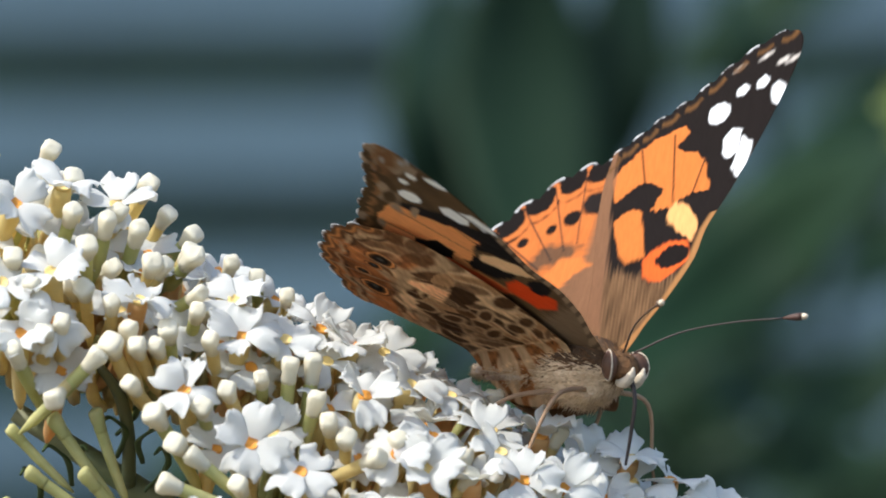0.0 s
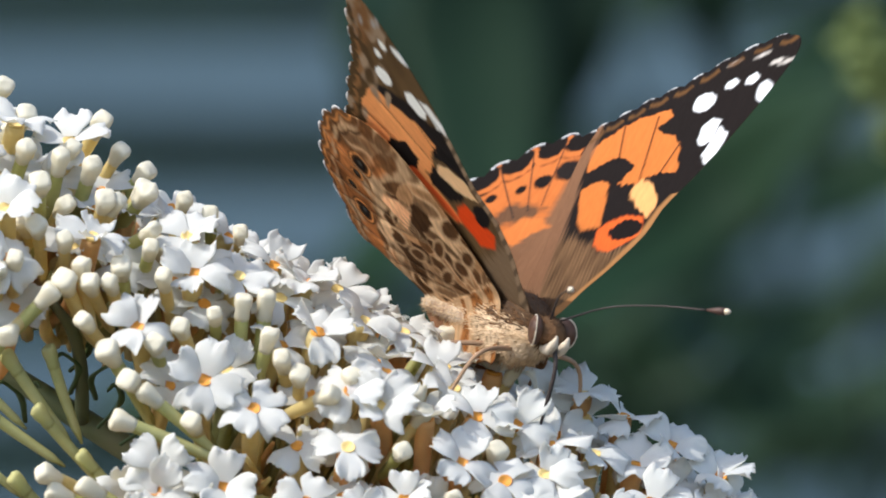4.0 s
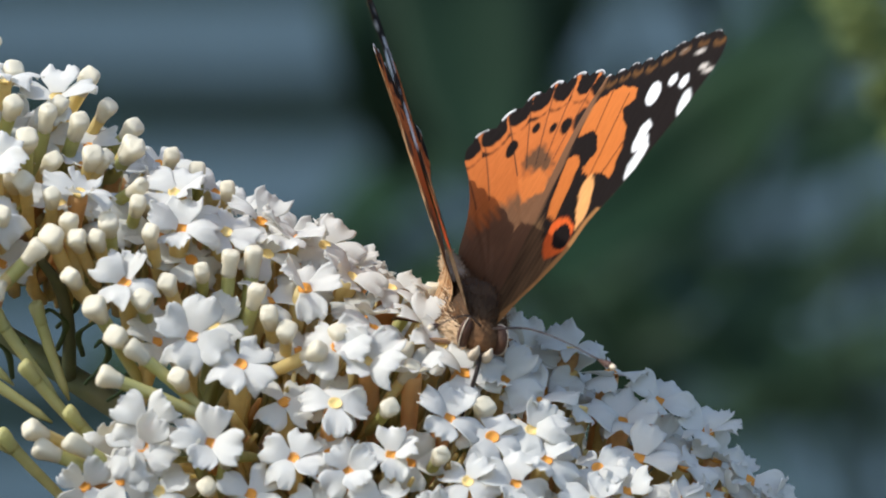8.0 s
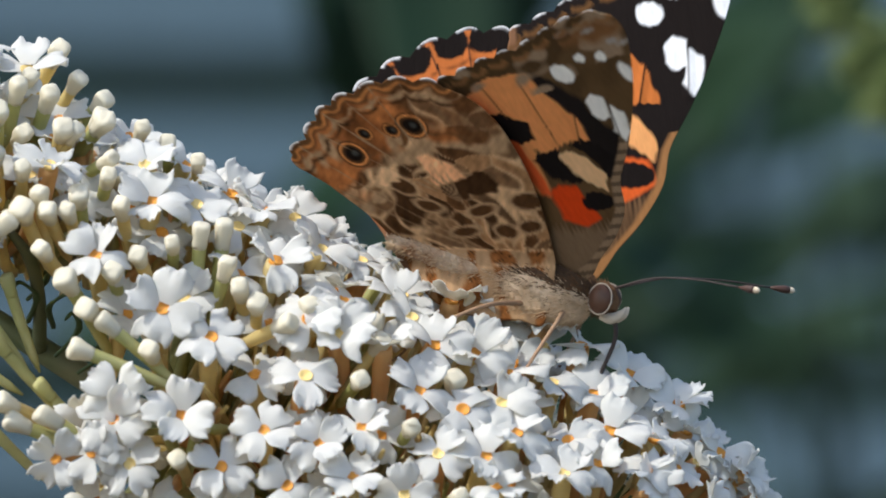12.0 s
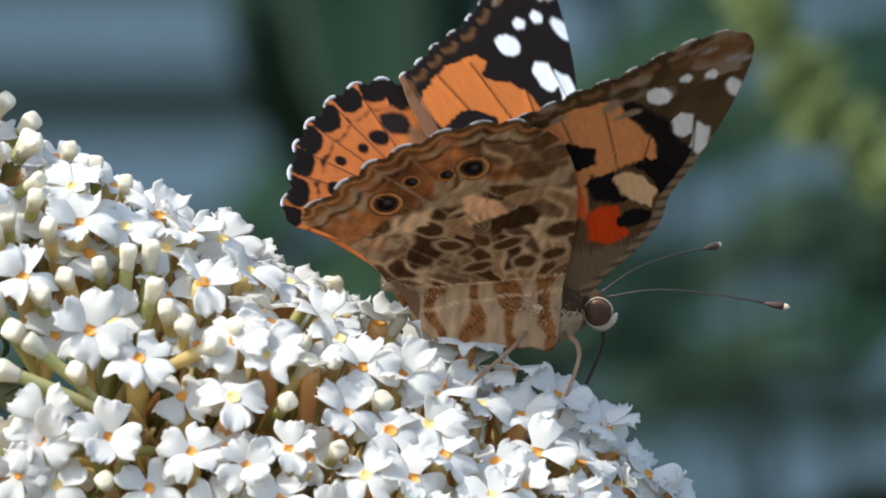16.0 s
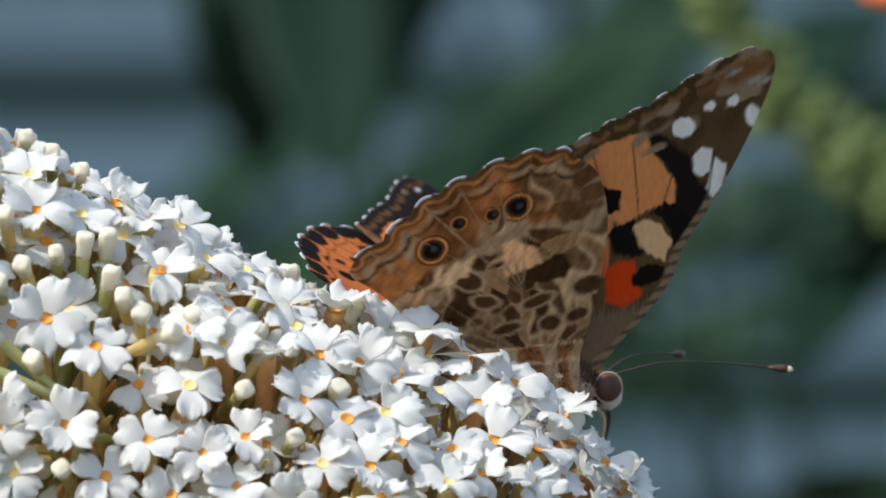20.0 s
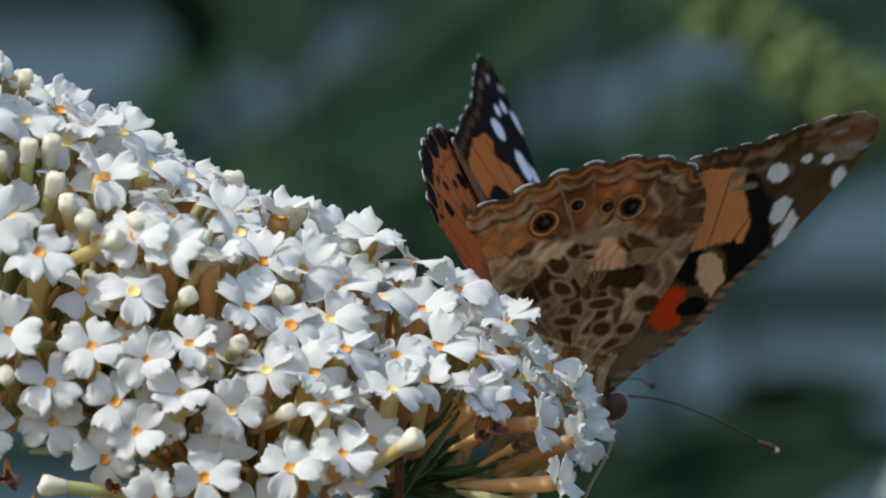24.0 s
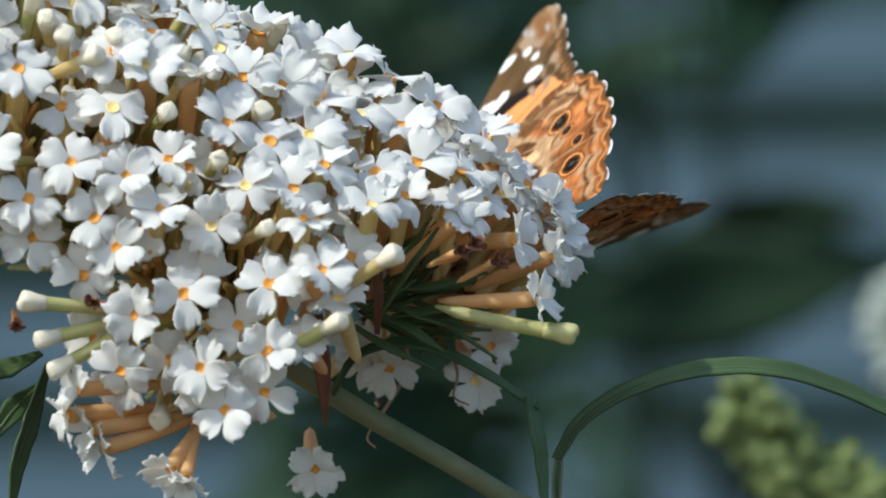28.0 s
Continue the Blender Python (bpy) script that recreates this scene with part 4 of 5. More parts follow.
def hairs(rows, count, length, seed):
    """Thin tapering hairs over a spindle of (x, radius, drop) rows in mm, swept back."""
    r = random.Random(seed)
    verts, faces = [], []
    for _ in range(count):
        i = r.randrange(len(rows) - 1)
        f = r.random()
        x, rad, drop = (rows[i][k] * (1 - f) + rows[i + 1][k] * f for k in range(3))
        a = r.uniform(0, 2 * math.pi)
        p = Vector((x, rad * math.cos(a) * 0.95, rad * math.sin(a) * 0.95 - drop))
        d = Vector((-0.8, math.cos(a), math.sin(a))).normalized() + Vector([r.uniform(-0.3, 0.3) for _ in range(3)])
        e = p + d * length * r.uniform(0.5, 1.2)
        w = Vector((-math.sin(a), 0, 0)).cross(d)
        w = d.cross(Vector((0.2, 0.3, 0.9))).normalized() * 0.06
        h = d.cross(w).normalized() * 0.06
        b = len(verts)
        verts += [(p + w) * 0.001, (p - w * 0.5 + h) * 0.001, (p - w * 0.5 - h) * 0.001, e * 0.001]
        faces += [(b, b + 1, b + 3), (b + 1, b + 2, b + 3), (b + 2, b, b + 3)]
    return verts, faces


THORAX = [(-2.6, 1.3, 0.6), (-1.5, 2.1, 0.7), (0.5, 2.75, 0.8), (2.5, 2.8, 0.9), (4.2, 2.3, 0.9), (5.4, 1.5, 0.9), (5.9, 0.8, 0.9)]
ABDOMEN = [(-13.4, 0.25, 0.9), (-12.6, 0.65, 0.9), (-10.5, 0.9, 1.0), (-8, 1.1, 1.1), (-5.5, 1.25, 1.2), (-3.5, 1.35, 1.2), (-2.0, 1.3, 1.1)]
HEAD = [(5.4, 0.7, 1.1), (5.9, 1.25, 1.1), (6.8, 1.45, 1.2), (7.6, 1.15, 1.3), (8.1, 0.5, 1.4)]


def build_butterfly():
    th = part("thorax", mesh_of("thorax", *spindle(THORAX, 0.92, rough=0.03, seed=2), M_BODY_DARK), butterfly, "dark furry thorax")
    part("fur", mesh_of("fur", *hairs(THORAX, 1000, 0.75, 4), M_FUR), th)
    belly = [(x, r * 1.02, d + 0.95) for x, r, d in THORAX]
    part("breast", mesh_of("breast", *spindle(belly, 0.95, rough=0.05, seed=3), M_FUR_PALE), butterfly, "pale furry breast")
    part("fur", mesh_of("fur", *hairs([(x, r * 1.04, d + 1.0) for x, r, d in THORAX], 1500, 0.9, 7), M_FUR_PALE), th, "pale fur")
    ab = part("abdomen", mesh_of("abdomen", *spindle(ABDOMEN, 0.85, rough=0.03, seed=5), M_BARRED), butterfly, "brown ringed abdomen")
    part("fur", mesh_of("fur", *hairs(ABDOMEN, 900, 0.5, 9), M_FUR_PALE), ab)
    hd = part("head", mesh_of("head", *spindle(HEAD, 1.1, rough=0.03, seed=6), M_FUR), butterfly)
    part("fur", mesh_of("fur", *hairs(HEAD, 420, 0.8, 12), M_FUR), hd)
    eye_v, eye_f = spindle([(-1.0, 0.25, 0), (-0.8, 0.62, 0), (-0.4, 0.92, 0), (0, 1.02, 0), (0.4, 0.92, 0), (0.8, 0.62, 0), (1.0, 0.25, 0)], 1.0, sides=16)
    eye = mesh_of("eye", eye_v, eye_f, M_EYE)
    for sd in (1, -1):
        at = Matrix.Translation((0.0068, sd * 0.00150, -0.0011)) @ pose(0, 0, 0, 0, 0, sd * 25)
        part("eye", eye, hd, "large brown eye", at @ Matrix.Diagonal((1.22, 0.66, 1.32, 1)))
        rim = [at @ Vector((0.00128 * math.cos(k * 0.7), sd * 0.00012, 0.00138 * math.sin(k * 0.7))) for k in range(10)]
        v, f = tube_along(rim, [0.00006, 0.00007], 6, 3)
        part("eye_rim", mesh_of("eye_rim", v, f, M_RIM), hd, "pale rim of the eye")
        v, f = tube_along([(0.0070, sd * 0.0005, -0.0025), (0.0079, sd * 0.0006, -0.0026), (0.0087, sd * 0.0006, -0.0020), (0.0090, sd * 0.0006, -0.0013)], [0.00045, 0.0005, 0.0004, 0.0001], 8)
        part("palp", mesh_of("palp", v, f, M_RIM), hd, "pale furry palp")
        p = [(0.0076, sd * 0.0006, 0.0001), (0.0112, sd * 0.0027, 0.0019), (0.0154, sd * 0.0050, 0.0028), (0.0196, sd * 0.0073, 0.0032)]
        v, f = tube_along(p, [0.00011, 0.00008, 0.00007, 0.00009], 6)
        an = part("antenna", mesh_of("antenna", v, f, M_ANT), butterfly, "thin dark antenna")
        d = (Vector(p[3]) - Vector(p[2])).normalized()
        v, f = lathe([(0, 0.00009), (0.0006, 0.00024), (0.0013, 0.00035), (0.0018, 0.00032)], 8)
        part("club", mesh_of("club", v, f, M_CLUB), an, "", Matrix.Translation(p[3]) @ frame_to(d))
        v, f = lathe([(0.0017, 0.00030), (0.0021, 0.00025), (0.0023, 0.0001)], 8)
        part("club_tip", mesh_of("club_tip", v, f, M_TIPW), an, "pale tip", Matrix.Translation(p[3]) @ frame_to(d))
        for x, out, fwd, drop in ((0.0038, 0.0086, -0.0014, 0.0130), (0.0008, 0.0088, -0.0092, 0.0104)):
            knee = (x + fwd * 0.45 + 0.001, sd * out * 0.62, -0.0040)
            ends = [(x, sd * 0.0012, -0.0030), knee, (x + fwd * 0.8, sd * out * 0.85, -drop * 0.72), (x + fwd, sd * out, -drop), (x + fwd * 1.15 - 0.0008, sd * (out + 0.0012), -drop - 0.0006)]
            v, f = tube_along(ends, [0.00028, 0.0002, 0.00015, 0.0001, 0.00008], 7)
            part("leg", mesh_of("leg", v, f, M_LEG), butterfly, "thin tan leg")
    v, f = tube_along([(0.0080, 0, -0.0022), (0.0086, 0, -0.0042), (0.0082, 0, -0.0070), (0.0076, 0, -0.0098)], [0.00024, 0.0002, 0.00018, 0.00012], 7)
    part("proboscis", mesh_of("proboscis", v, f, M_ANT), butterfly, "dark proboscis reaching into a flower")
    made = {}
    for sd, key in ((1, "L"), (-1, "R")):
        made["F" + key] = part("forewing", wing_mesh("forewing", FORE_XY, fore_marks, sd, 64, FORE_VEINS), butterfly, "orange forewing with black bars and a black tip with white spots")
        made["H" + key] = part("hindwing", wing_mesh("hindwing", HIND_XY, hind_marks, sd, 56, HIND_VEINS), butterfly, "scalloped hindwing, orange above, marbled brown with eyespots below")
    return made


WINGS = build_butterfly()

# ---- leaves beside the panicle ----
def leaf_thing(points, half, material, label, name="leaf", fold=0.2, up=(0, -0.5, 1)):
    v, f = blade([spot(*p) for p in points], [h * UNIT for h in half], fold, up=up)
    ob = part(name, mesh_of(name, v, f, material), panicle, label)
    v, f = tube_along([spot(*p) + Vector((0, -0.00012, -0.0001)) for p in points], [0.00022, 0.0002, 0.00008], 6)
    part("midrib", mesh_of("midrib", v, f, M_ARCH), ob)
    return ob


leaf_thing([(1127, 1319, 2), (1172, 1249, 2), (1262, 1192, 2), (1392, 1157, 3), (1542, 1163, 4), (1720, 1232, 6), (1900, 1340, 9)], [9, 13, 16, 18, 18, 15, 5], M_ARCH, "long green leaf arching over beside the stem", up=(0, -0.75, 0.6))
leaf_thing([(732, 1200, -3), (775, 1135, -5), (860, 1112, -6), (965, 1146, -5), (1075, 1213, -3), (1096, 1226, -3)], [7, 11, 13, 13, 10, 4], M_ARCH, "dark green drooping leaf under the flowers", up=(0, -0.6, 0.8))
leaf_thing([(1078, 1208, -3), (1090, 1270, -4), (1098, 1320, -4), (1105, 1400, -4)], [12, 20, 18, 8], M_ARCH, "hanging leaf on the stem", up=(0.8, -0.6, 0))
leaf_thing([(1132, 1320, 1), (1128, 1360, 1), (1130, 1440, 1)], [9, 9, 8], M_STEM, "leaf stalk beside the stem", up=(0, -1, 0.1))
leaf_thing([(225, 1150, -2), (195, 1250, -5), (170, 1330, -6), (160, 1420, -6)], [6, 22, 20, 4], M_ARCH, "narrow dark green leaf hanging below the flowers", up=(0.8, -0.6, 0))
leaf_thing([(205, 1190, 0), (165, 1230, -3), (120, 1290, -4)], [6, 22, 6], M_ARCH, "narrow dark green leaf hanging below the flowers", up=(0.3, -0.9, 0.3))
leaf_thing([(215, 1130, 2), (150, 1160, 0), (90, 1180, -2)], [6, 24, 8], M_ARCH, "narrow dark green leaf hanging below the flowers", up=(0.2, -0.5, 0.8))

# ---- the garden behind ----
ground = tagged(new("ground", mesh_of("ground", [(-60, -60, -1.1), (60, -60, -1.1), (60, 60, -1.1), (-60, 60, -1.1)], [(0, 1, 2, 3)], M_SOIL, False)), "bare garden soil", "ground", kind="structure")
fence = tagged(new("fence"), "blue-grey painted slatted fence", "fence")
SLAT_W, SLAT_H, SLAT_Y = 4.6, 0.042, 4.0


def box(x0, x1, y0, y1, z0, z1, bev=0.004):
    bm = bmesh.new()
    bmesh.ops.create_cube(bm, size=1)
    for v in bm.verts:
        v.co = Vector(((x0 + x1) / 2 + v.co.x * (x1 - x0), (y0 + y1) / 2 + v.co.y * (y1 - y0), (z0 + z1) / 2 + v.co.z * (z1 - z0)))
    bmesh.ops.bevel(bm, geom=bm.edges[:], offset=bev, segments=2, affect='EDGES')
    me = bpy.data.meshes.new("board")
    bm.to_mesh(me)
    bm.free()
    return me


slat = box(-SLAT_W / 2, SLAT_W / 2, -0.010, 0.010, -SLAT_H / 2, SLAT_H / 2)
slat.materials.append(M_FENCE)
for k in range(-16, 14):
    part("slat", slat, fence, "", pose(0, SLAT_Y, 0.098 + k * 0.067))
post = box(-0.04, 0.04, 0.0, 0.08, -1.1, 1.0)
post.materials.append(M_FENCE)
for x in (-1.9, -0.65, 0.75, 1.9):
    part("post", post, fence, "", pose(x, SLAT_Y + 0.013, 0))
hedge_back = box(-6, 6, SLAT_Y + 0.6, SLAT_Y + 0.9, -1.1, 2.2, 0.05)
hedge_back.materials.append(M_LEAF)
tagged(new("hedge", hedge_back), "dark clipped hedge behind the fence", "hedge", kind="structure")


def shrub(label, leaves, material, base, seed, tilt=(0.1, -1, 0.4)):
    """A shrub behind: a stem from the ground and its large lance-shaped leaves, given by plan foot and tip, depth and half width."""
    v, f = tube_along([spot(*base) + Vector((0, 0, -0.9)), spot(*base)], [0.005, 0.002], 8)
    ob = tagged(new("shrub", mesh_of("stem", v, f, M_LEAF)), label, "shrub")
    r = random.Random(seed)
    for u0, v0, u1, v1, depth, half in leaves:
        mu, mv = (u0 + u1) / 2 + r.uniform(-20, 20), (v0 + v1) / 2 - 25
        pts = [spot(u0, v0, depth), spot(mu, mv, depth + r.uniform(-30, 30)), spot(u1, v1, depth + r.uniform(-40, 40))]
        k = half * UNIT * (1 + depth * 0.001)
        v, f = blade(pts, [k * 0.25, k * 0.85, k, k * 0.7, k * 0.06], 0.18, 0.0006, (tilt[0] + r.uniform(-0.12, 0.12), tilt[1], tilt[2]))
        part("leaf", mesh_of("leaf", v, f, material), ob)
        foot = spot(u0, v0, depth)
        v, f = tube_along([spot(*base), (spot(*base) + foot) / 2 + Vector((0, 0.02, 0.01)), foot], [0.0012, 0.001, 0.0009], 6)
        part("twig", mesh_of("twig", v, f, M_LEAF), ob)
    return ob


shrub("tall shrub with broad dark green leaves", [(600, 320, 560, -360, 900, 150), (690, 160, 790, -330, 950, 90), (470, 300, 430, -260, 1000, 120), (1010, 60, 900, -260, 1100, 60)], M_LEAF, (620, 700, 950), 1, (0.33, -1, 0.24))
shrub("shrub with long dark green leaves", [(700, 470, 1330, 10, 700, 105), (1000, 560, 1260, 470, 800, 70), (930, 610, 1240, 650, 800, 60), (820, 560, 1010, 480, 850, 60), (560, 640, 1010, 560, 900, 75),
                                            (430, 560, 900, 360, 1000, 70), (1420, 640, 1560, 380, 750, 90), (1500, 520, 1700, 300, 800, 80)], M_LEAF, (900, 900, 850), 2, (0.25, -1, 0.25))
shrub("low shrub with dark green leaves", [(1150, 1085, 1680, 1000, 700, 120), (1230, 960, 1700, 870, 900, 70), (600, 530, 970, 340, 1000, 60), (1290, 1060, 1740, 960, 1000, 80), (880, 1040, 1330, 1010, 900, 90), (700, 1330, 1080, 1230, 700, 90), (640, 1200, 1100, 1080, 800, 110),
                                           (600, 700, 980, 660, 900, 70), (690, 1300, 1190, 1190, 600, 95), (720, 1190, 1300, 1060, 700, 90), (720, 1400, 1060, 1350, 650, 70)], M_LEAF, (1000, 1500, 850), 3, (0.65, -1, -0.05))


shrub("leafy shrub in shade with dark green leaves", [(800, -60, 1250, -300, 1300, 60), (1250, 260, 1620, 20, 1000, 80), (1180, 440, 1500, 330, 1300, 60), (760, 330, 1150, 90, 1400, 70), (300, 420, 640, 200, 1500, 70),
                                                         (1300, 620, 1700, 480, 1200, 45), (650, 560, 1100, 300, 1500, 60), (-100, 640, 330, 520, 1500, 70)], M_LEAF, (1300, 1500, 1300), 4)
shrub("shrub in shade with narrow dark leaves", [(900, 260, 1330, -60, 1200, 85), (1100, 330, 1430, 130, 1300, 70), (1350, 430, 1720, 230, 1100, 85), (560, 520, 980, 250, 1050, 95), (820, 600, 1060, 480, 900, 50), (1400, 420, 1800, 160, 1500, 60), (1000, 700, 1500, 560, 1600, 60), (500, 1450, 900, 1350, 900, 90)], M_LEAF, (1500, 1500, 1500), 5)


def spike(name, path, depth, label, width, material=M_LEAF_LIGHT, category="plant"):
    """A young flower spike: a stem crowded with small green-yellow buds."""
    pts = [spot(u, v, depth) for u, v in path]
    foot = pts[0] + Vector((0.10, 0.05, 0))
    foot.z = -1.1
    v, f = tube_along([foot, (foot + pts[0]) / 2 + Vector((0.06, 0.02, 0))] + pts, [0.003, 0.0022, 0.0016, 0.0014, 0.0013, 0.0012, 0.0007], 8)
    ob = tagged(new(name, mesh_of("stem", v, f, M_LEAF_LIGHT)), label, category)
    line = smooth_line(pts, 9)
    knob = mesh_of("bud", *lathe([(0, 0.0006), (0.0015, 0.0013), (0.0035, 0.0014), (0.005, 0.0006)], 7), material)
    for i, p in enumerate(line):
        f = 1 - 0.55 * i / len(line)
        for _ in range(11):
            d = Vector([rnd.gauss(0, 1) for _ in range(3)]).normalized()
            part("bud", knob, ob, "", Matrix.Translation(p + d * width * f * rnd.uniform(0.15, 0.8)) @ frame_to(d) @ Matrix.Scale(rnd.uniform(0.4, 0.95), 4))
    return ob


spike("bud_spike", [(2300, 520), (1950, 440), (1700, 380), (1560, 330), (1430, 225), (1330, 110), (1255, -30)], 480, "yellow-green spike of unopened flower buds", 0.0050)
spike("bud_spike", [(2300, 1640), (2050, 1560), (1860, 1500), (1710, 1435), (1600, 1375), (1520, 1305), (1458, 1222)], 220, "yellow-green spike of unopened flower buds", 0.0046)
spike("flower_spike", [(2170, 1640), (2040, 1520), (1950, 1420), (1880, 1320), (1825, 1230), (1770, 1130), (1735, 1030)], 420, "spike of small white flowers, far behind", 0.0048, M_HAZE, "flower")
bloom_v, bloom_f = lathe([(-0.002, 0.0006), (0, 0.002), (0.0015, 0.0045), (0.0025, 0.0048), (0.002, 0.0025), (0.0015, 0.0006)], 14)
bloom_at = spot(1592, -28, 300)
stalk_v, stalk_f = tube_along([(bloom_at.x + 0.16, bloom_at.y + 0.03, -1.1), (bloom_at.x + 0.13, bloom_at.y + 0.02, -0.4), (bloom_at.x + 0.05, bloom_at.y + 0.01, bloom_at.z - 0.02), (bloom_at.x + 0.012, bloom_at.y + 0.004, bloom_at.z + 0.001), bloom_at + Vector((0.001, 0.002, -0.002))], [0.002, 0.0015, 0.0012, 0.001, 0.001], 8)
orange_flower = tagged(new("orange_flower", mesh_of("orange_flower", stalk_v, stalk_f, M_STEM)), "small orange garden flower on a thin stalk", "flower")
part("bloom", mesh_of("bloom", bloom_v, bloom_f, M_ORANGE), orange_flower, "", Matrix.Translation(bloom_at) @ frame_to((-0.3, -0.8, 0.4)))


# ---- what moves ----
def wing_pose(key, lift, sweep):
    """A wing's pose on the body: lift above level, sweep towards the tail, in degrees."""
    sd = 1 if key[1] == "L" else -1
    x, y, z = (2.4, 1.5, 0.6) if key[0] == "F" else (0.2, 1.85, 0.35)
    return (Matrix.Translation((x * 0.001, sd * y * 0.001, z * 0.001)) @ Matrix.Rotation(sd * radians(lift), 4, 'X')
            @ Matrix.Rotation(sd * radians(sweep), 4, 'Z'))


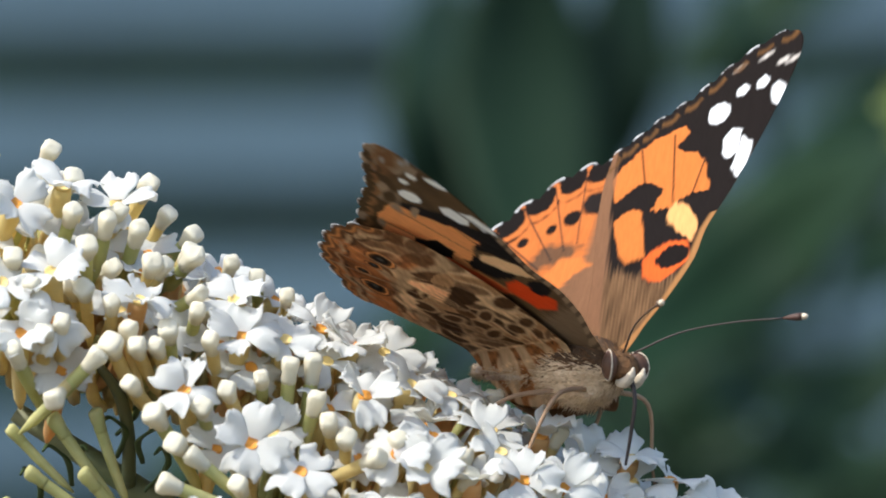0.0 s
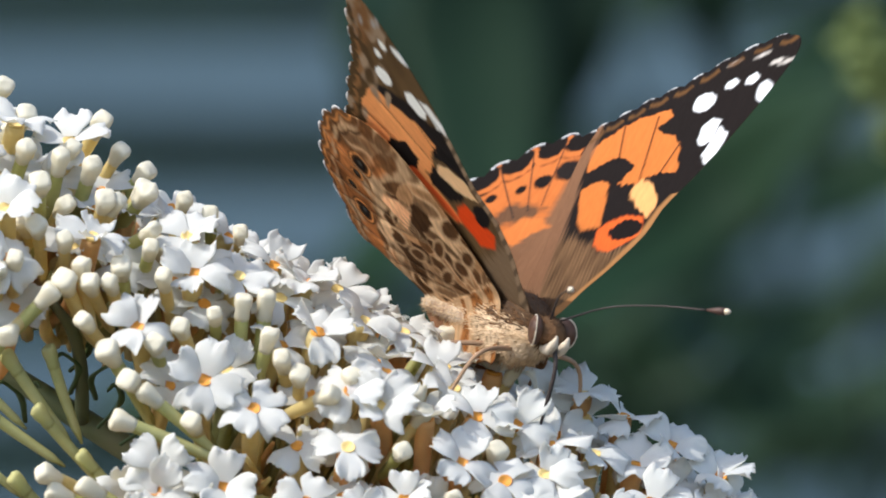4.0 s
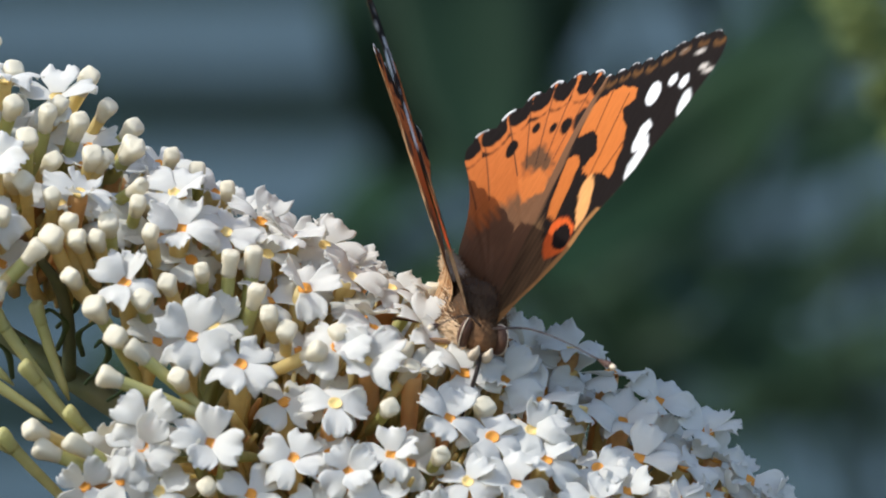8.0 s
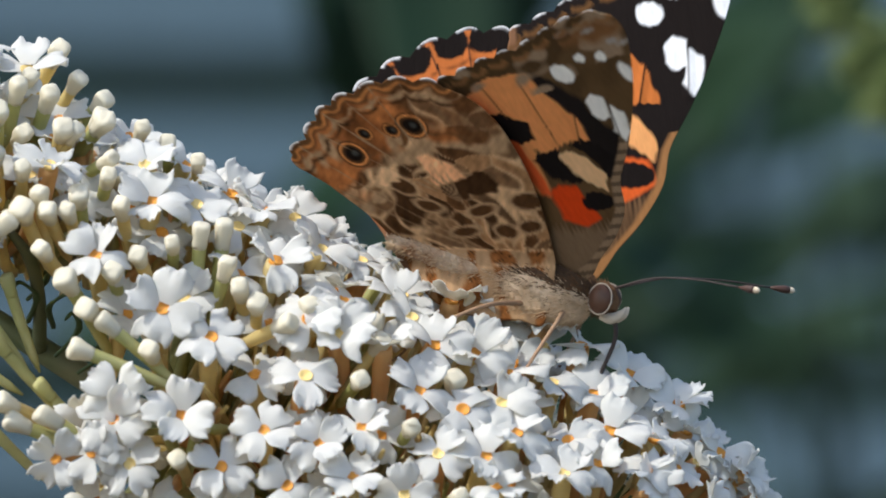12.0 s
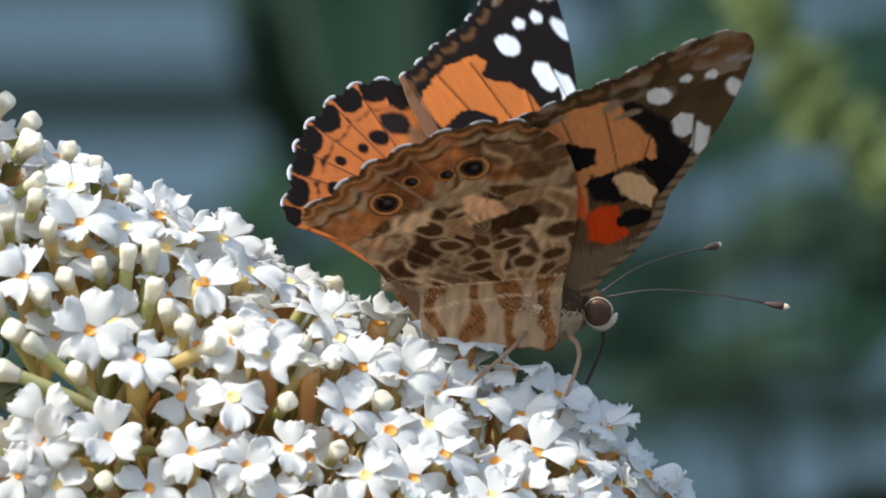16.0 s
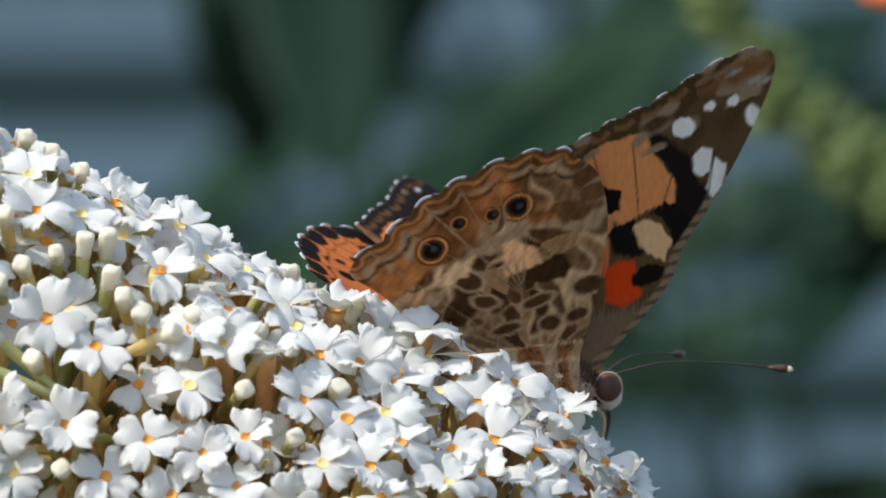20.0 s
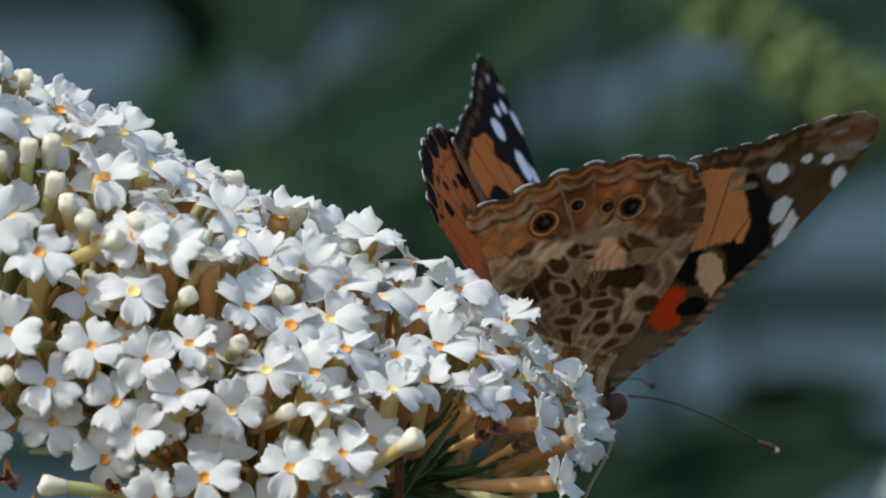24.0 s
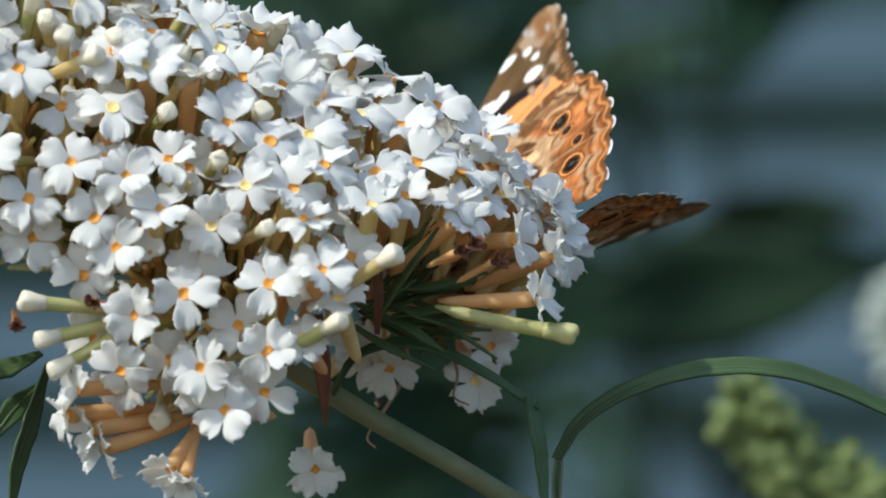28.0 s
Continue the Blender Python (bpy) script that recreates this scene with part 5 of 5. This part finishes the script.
FLIGHT = [
    (0, 657, 412, -4.0, -4.0, -2.0, -49.2, 64.7, 29.6, 22.0, 22.7, 9.6, 4.1),
    (0.5, 651, 469, -4.3, 5.8, 18.1, -49.0, 55.1, 41.3, 24.6, 26.3, 12.0, 6.7),
    (1, 665, 482, -4.6, 13.8, 18.4, -49.0, 46.6, 47.1, 26.2, 29.0, 13.8, 8.8),
    (1.5, 633, 423, -4.9, -1.8, -9.6, -58.7, 56.6, 41.0, 22.9, 25.1, 11.8, 8.7),
    (2, 618, 444, -5.2, -2.8, -0.2, -56.1, 59.5, 47.0, 23.6, 25.2, 11.8, 10.6),
    (2.5, 620, 450, -5.5, -6.2, 0.3, -55.7, 60.6, 41.9, 25.2, 28.1, 13.8, 12.1),
    (3, 613, 445, -5.8, 0.0, 5.3, -56.1, 52.6, 49.8, 27.3, 31.4, 16.0, 13.8),
    (3.5, 628, 442, -6.1, -3.8, 9.7, -53.5, 58.3, 51.7, 28.2, 32.0, 16.6, 14.8),
    (5.5, 630, 467, -7.3, -10.7, -6.4, -76.4, 48.0, 37.6, 20.1, 22.5, 13.2, 12.8),
    (6, 598, 498, -7.7, -8.0, 16.1, -80.3, 60.7, 51.5, 25.1, 27.1, 15.8, 15.8),
    (6.5, 591, 517, -8.0, -6.0, 26.3, -80.1, 57.7, 51.5, 24.2, 24.0, 14.8, 16.5),
    (7, 587, 507, -8.3, -15.0, 20.3, -80.1, 84.7, 63.5, 20.3, 18.0, 12.4, 15.7),
    (7.5, 592, 491, -8.7, -15.4, 3.3, -81.6, 93.0, 70.8, 10.1, 9.8, 5.3, 8.1),
    (8, 589, 499, -9.0, -12.7, 19.9, -80.0, 73.2, 59.1, 19.5, 21.2, 8.0, 10.4),
    (8.5, 689, 465, -8.5, -7.1, -7.5, -48.5, 73.0, 68.8, 18.5, 22.3, 10.4, 12.0),
    (9, 680, 448, -8.0, -7.8, -0.3, -46.3, 48.8, 40.4, 22.1, 27.9, 15.1, 16.0),
    (9.5, 719, 495, -7.5, -10.8, -2.4, -40.0, 60.7, 44.3, 21.4, 25.6, 13.0, 13.8),
    (10, 703, 503, -7.0, 6.0, 9.1, -38.9, 53.5, 59.1, 22.2, 24.8, 11.8, 12.3),
    (10.5, 718, 483, -6.5, 9.5, 1.7, -30.7, 44.7, 58.6, 24.8, 27.3, 12.9, 13.5),
    (11, 779, 464, -6.0, 1.4, 0.8, -14.8, 44.9, 35.1, 25.3, 27.9, 13.1, 13.6),
    (11.5, 737, 471, -5.6, 2.7, 5.5, -11.8, 62.9, 41.1, 26.4, 28.7, 14.0, 14.7),
    (12, 748, 494, -5.2, -0.3, 14.1, -11.8, 75.0, 46.1, 26.1, 28.0, 14.1, 14.9),
    (12.5, 769, 409, -4.8, 0.8, -1.7, -6.6, 56.9, 30.3, 28.8, 28.0, 18.1, 12.2),
    (13, 735, 428, -4.4, 27.9, -6.4, 5.7, 29.8, 53.4, 28.1, 24.6, 20.3, 7.8),
    (13.5, 751, 462, -4.0, 15.6, -0.0, 12.9, 47.1, 61.1, 27.7, 24.5, 19.6, 8.5),
    (15.5, 837, 485, -2.4, 10.5, 1.6, 24.5, 42.3, 58.0, 26.6, 24.7, 17.1, 11.7),
    (16, 861, 490, -2.0, 19.4, 5.8, 23.4, 40.7, 64.7, 28.2, 26.7, 17.4, 13.5),
    (16.5, 860, 498, -1.0, 19.7, 10.3, 22.7, 47.9, 68.5, 26.5, 25.4, 15.2, 11.6),
    (17, 844, 465, 0.0, 26.7, -8.7, 37.2, 29.2, 71.3, 26.2, 25.7, 13.8, 10.5),
    (17.5, 809, 465, 1.0, 20.9, -8.1, 48.0, 38.0, 70.5, 31.7, 29.4, 15.7, 13.8),
    (18, 785, 496, 2.0, -0.4, -1.7, 55.7, 57.9, 49.6, 29.6, 25.6, 13.8, 13.4),
    (18.5, 761, 513, 3.5, 0.7, 2.9, 63.0, 52.5, 48.4, 28.6, 26.5, 13.7, 13.3),
    (19, 853, 542, 5.0, 5.2, 1.5, 49.2, 42.0, 57.1, 26.2, 25.9, 12.8, 12.4),
    (19.5, 883, 577, 6.5, 0.8, 0.9, 44.9, 33.4, 44.2, 27.5, 26.6, 13.7, 12.4),
    (20, 963, 644, 8.0, 4.3, 9.1, 35.4, 27.9, 65.4, 28.9, 27.3, 14.5, 12.4),
    (20.5, 1010, 670, 8.5, 11.4, 25.4, 37.4, 31.6, 67.7, 33.9, 33.0, 17.0, 14.0),
    (21, 1028, 696, 9.0, 6.0, 31.2, 36.2, 47.0, 66.1, 37.4, 37.1, 12.5, 14.9),
    (21.5, 1027, 692, 9.5, 5.5, 30.6, 33.4, 45.0, 68.7, 38.4, 37.1, 13.0, 14.8),
    (23.5, 1136, 807, 11.5, 34.0, 36.1, 49.1, 27.9, 76.2, 38.1, 32.5, 15.5, 12.1),
    (24, 1118, 810, 12.0, 21.5, 22.8, 53.4, 39.8, 73.8, 36.7, 30.0, 14.0, 10.8),
    (24.5, 1108, 874, 12.4, 14.0, 31.3, 53.0, 44.2, 72.5, 23.2, 22.2, 5.9, 6.9),
    (25, 1134, 945, 12.8, 19.1, 54.9, 56.3, 40.5, 62.7, 26.1, 24.9, 13.3, 11.0),
    (26, 1119, 1014, 13.5, 24.6, 62.1, 64.3, 44.5, 64.2, 29.4, 27.5, 19.8, 9.4),
    (26.5, 1188, 1009, 13.8, 56.6, 35.9, 88.2, 57.1, 37.6, 30.2, 31.5, 10.5, 15.1),
    (27, 1033, 1033, 14.2, 36.6, 27.0, 107.0, 55.7, 60.3, 36.1, 19.6, 18.9, 15.9),
    (27.5, 945, 1004, 14.6, 52.9, 17.4, 122.4, 48.1, 55.2, 37.0, 28.2, 18.5, 18.8),
    (28, 917, 1001, 15.0, 64.5, 15.7, 123.6, 67.6, 81.4, 28.4, 31.7, 14.6, 12.9),
]


def motions():
    # seconds, plan place and depth of the body, its turns, then lift of the left and right wings and sweep of the left and right fore and hind wings
    walk(butterfly, [(t, Matrix.Translation(spot(u, v, d)) @ pose(0, 0, 0, rx, ry, rz) @ pose(0, 0, -0.0005)) for t, u, v, d, rx, ry, rz, *_ in FLIGHT])
    for key, ob in WINGS.items():
        rows = []
        for t, u, v, d, rx, ry, rz, lift_l, lift_r, fore_l, fore_r, hind_l, hind_r in FLIGHT:
            lift = lift_l if key[1] == "L" else lift_r
            sweep = {"FL": fore_l, "FR": fore_r, "HL": hind_l, "HR": hind_r}[key]
            rows.append((t, wing_pose(key, lift - (1.5 if key[0] == "H" else 0), sweep)))
        walk(ob, rows)


motions()
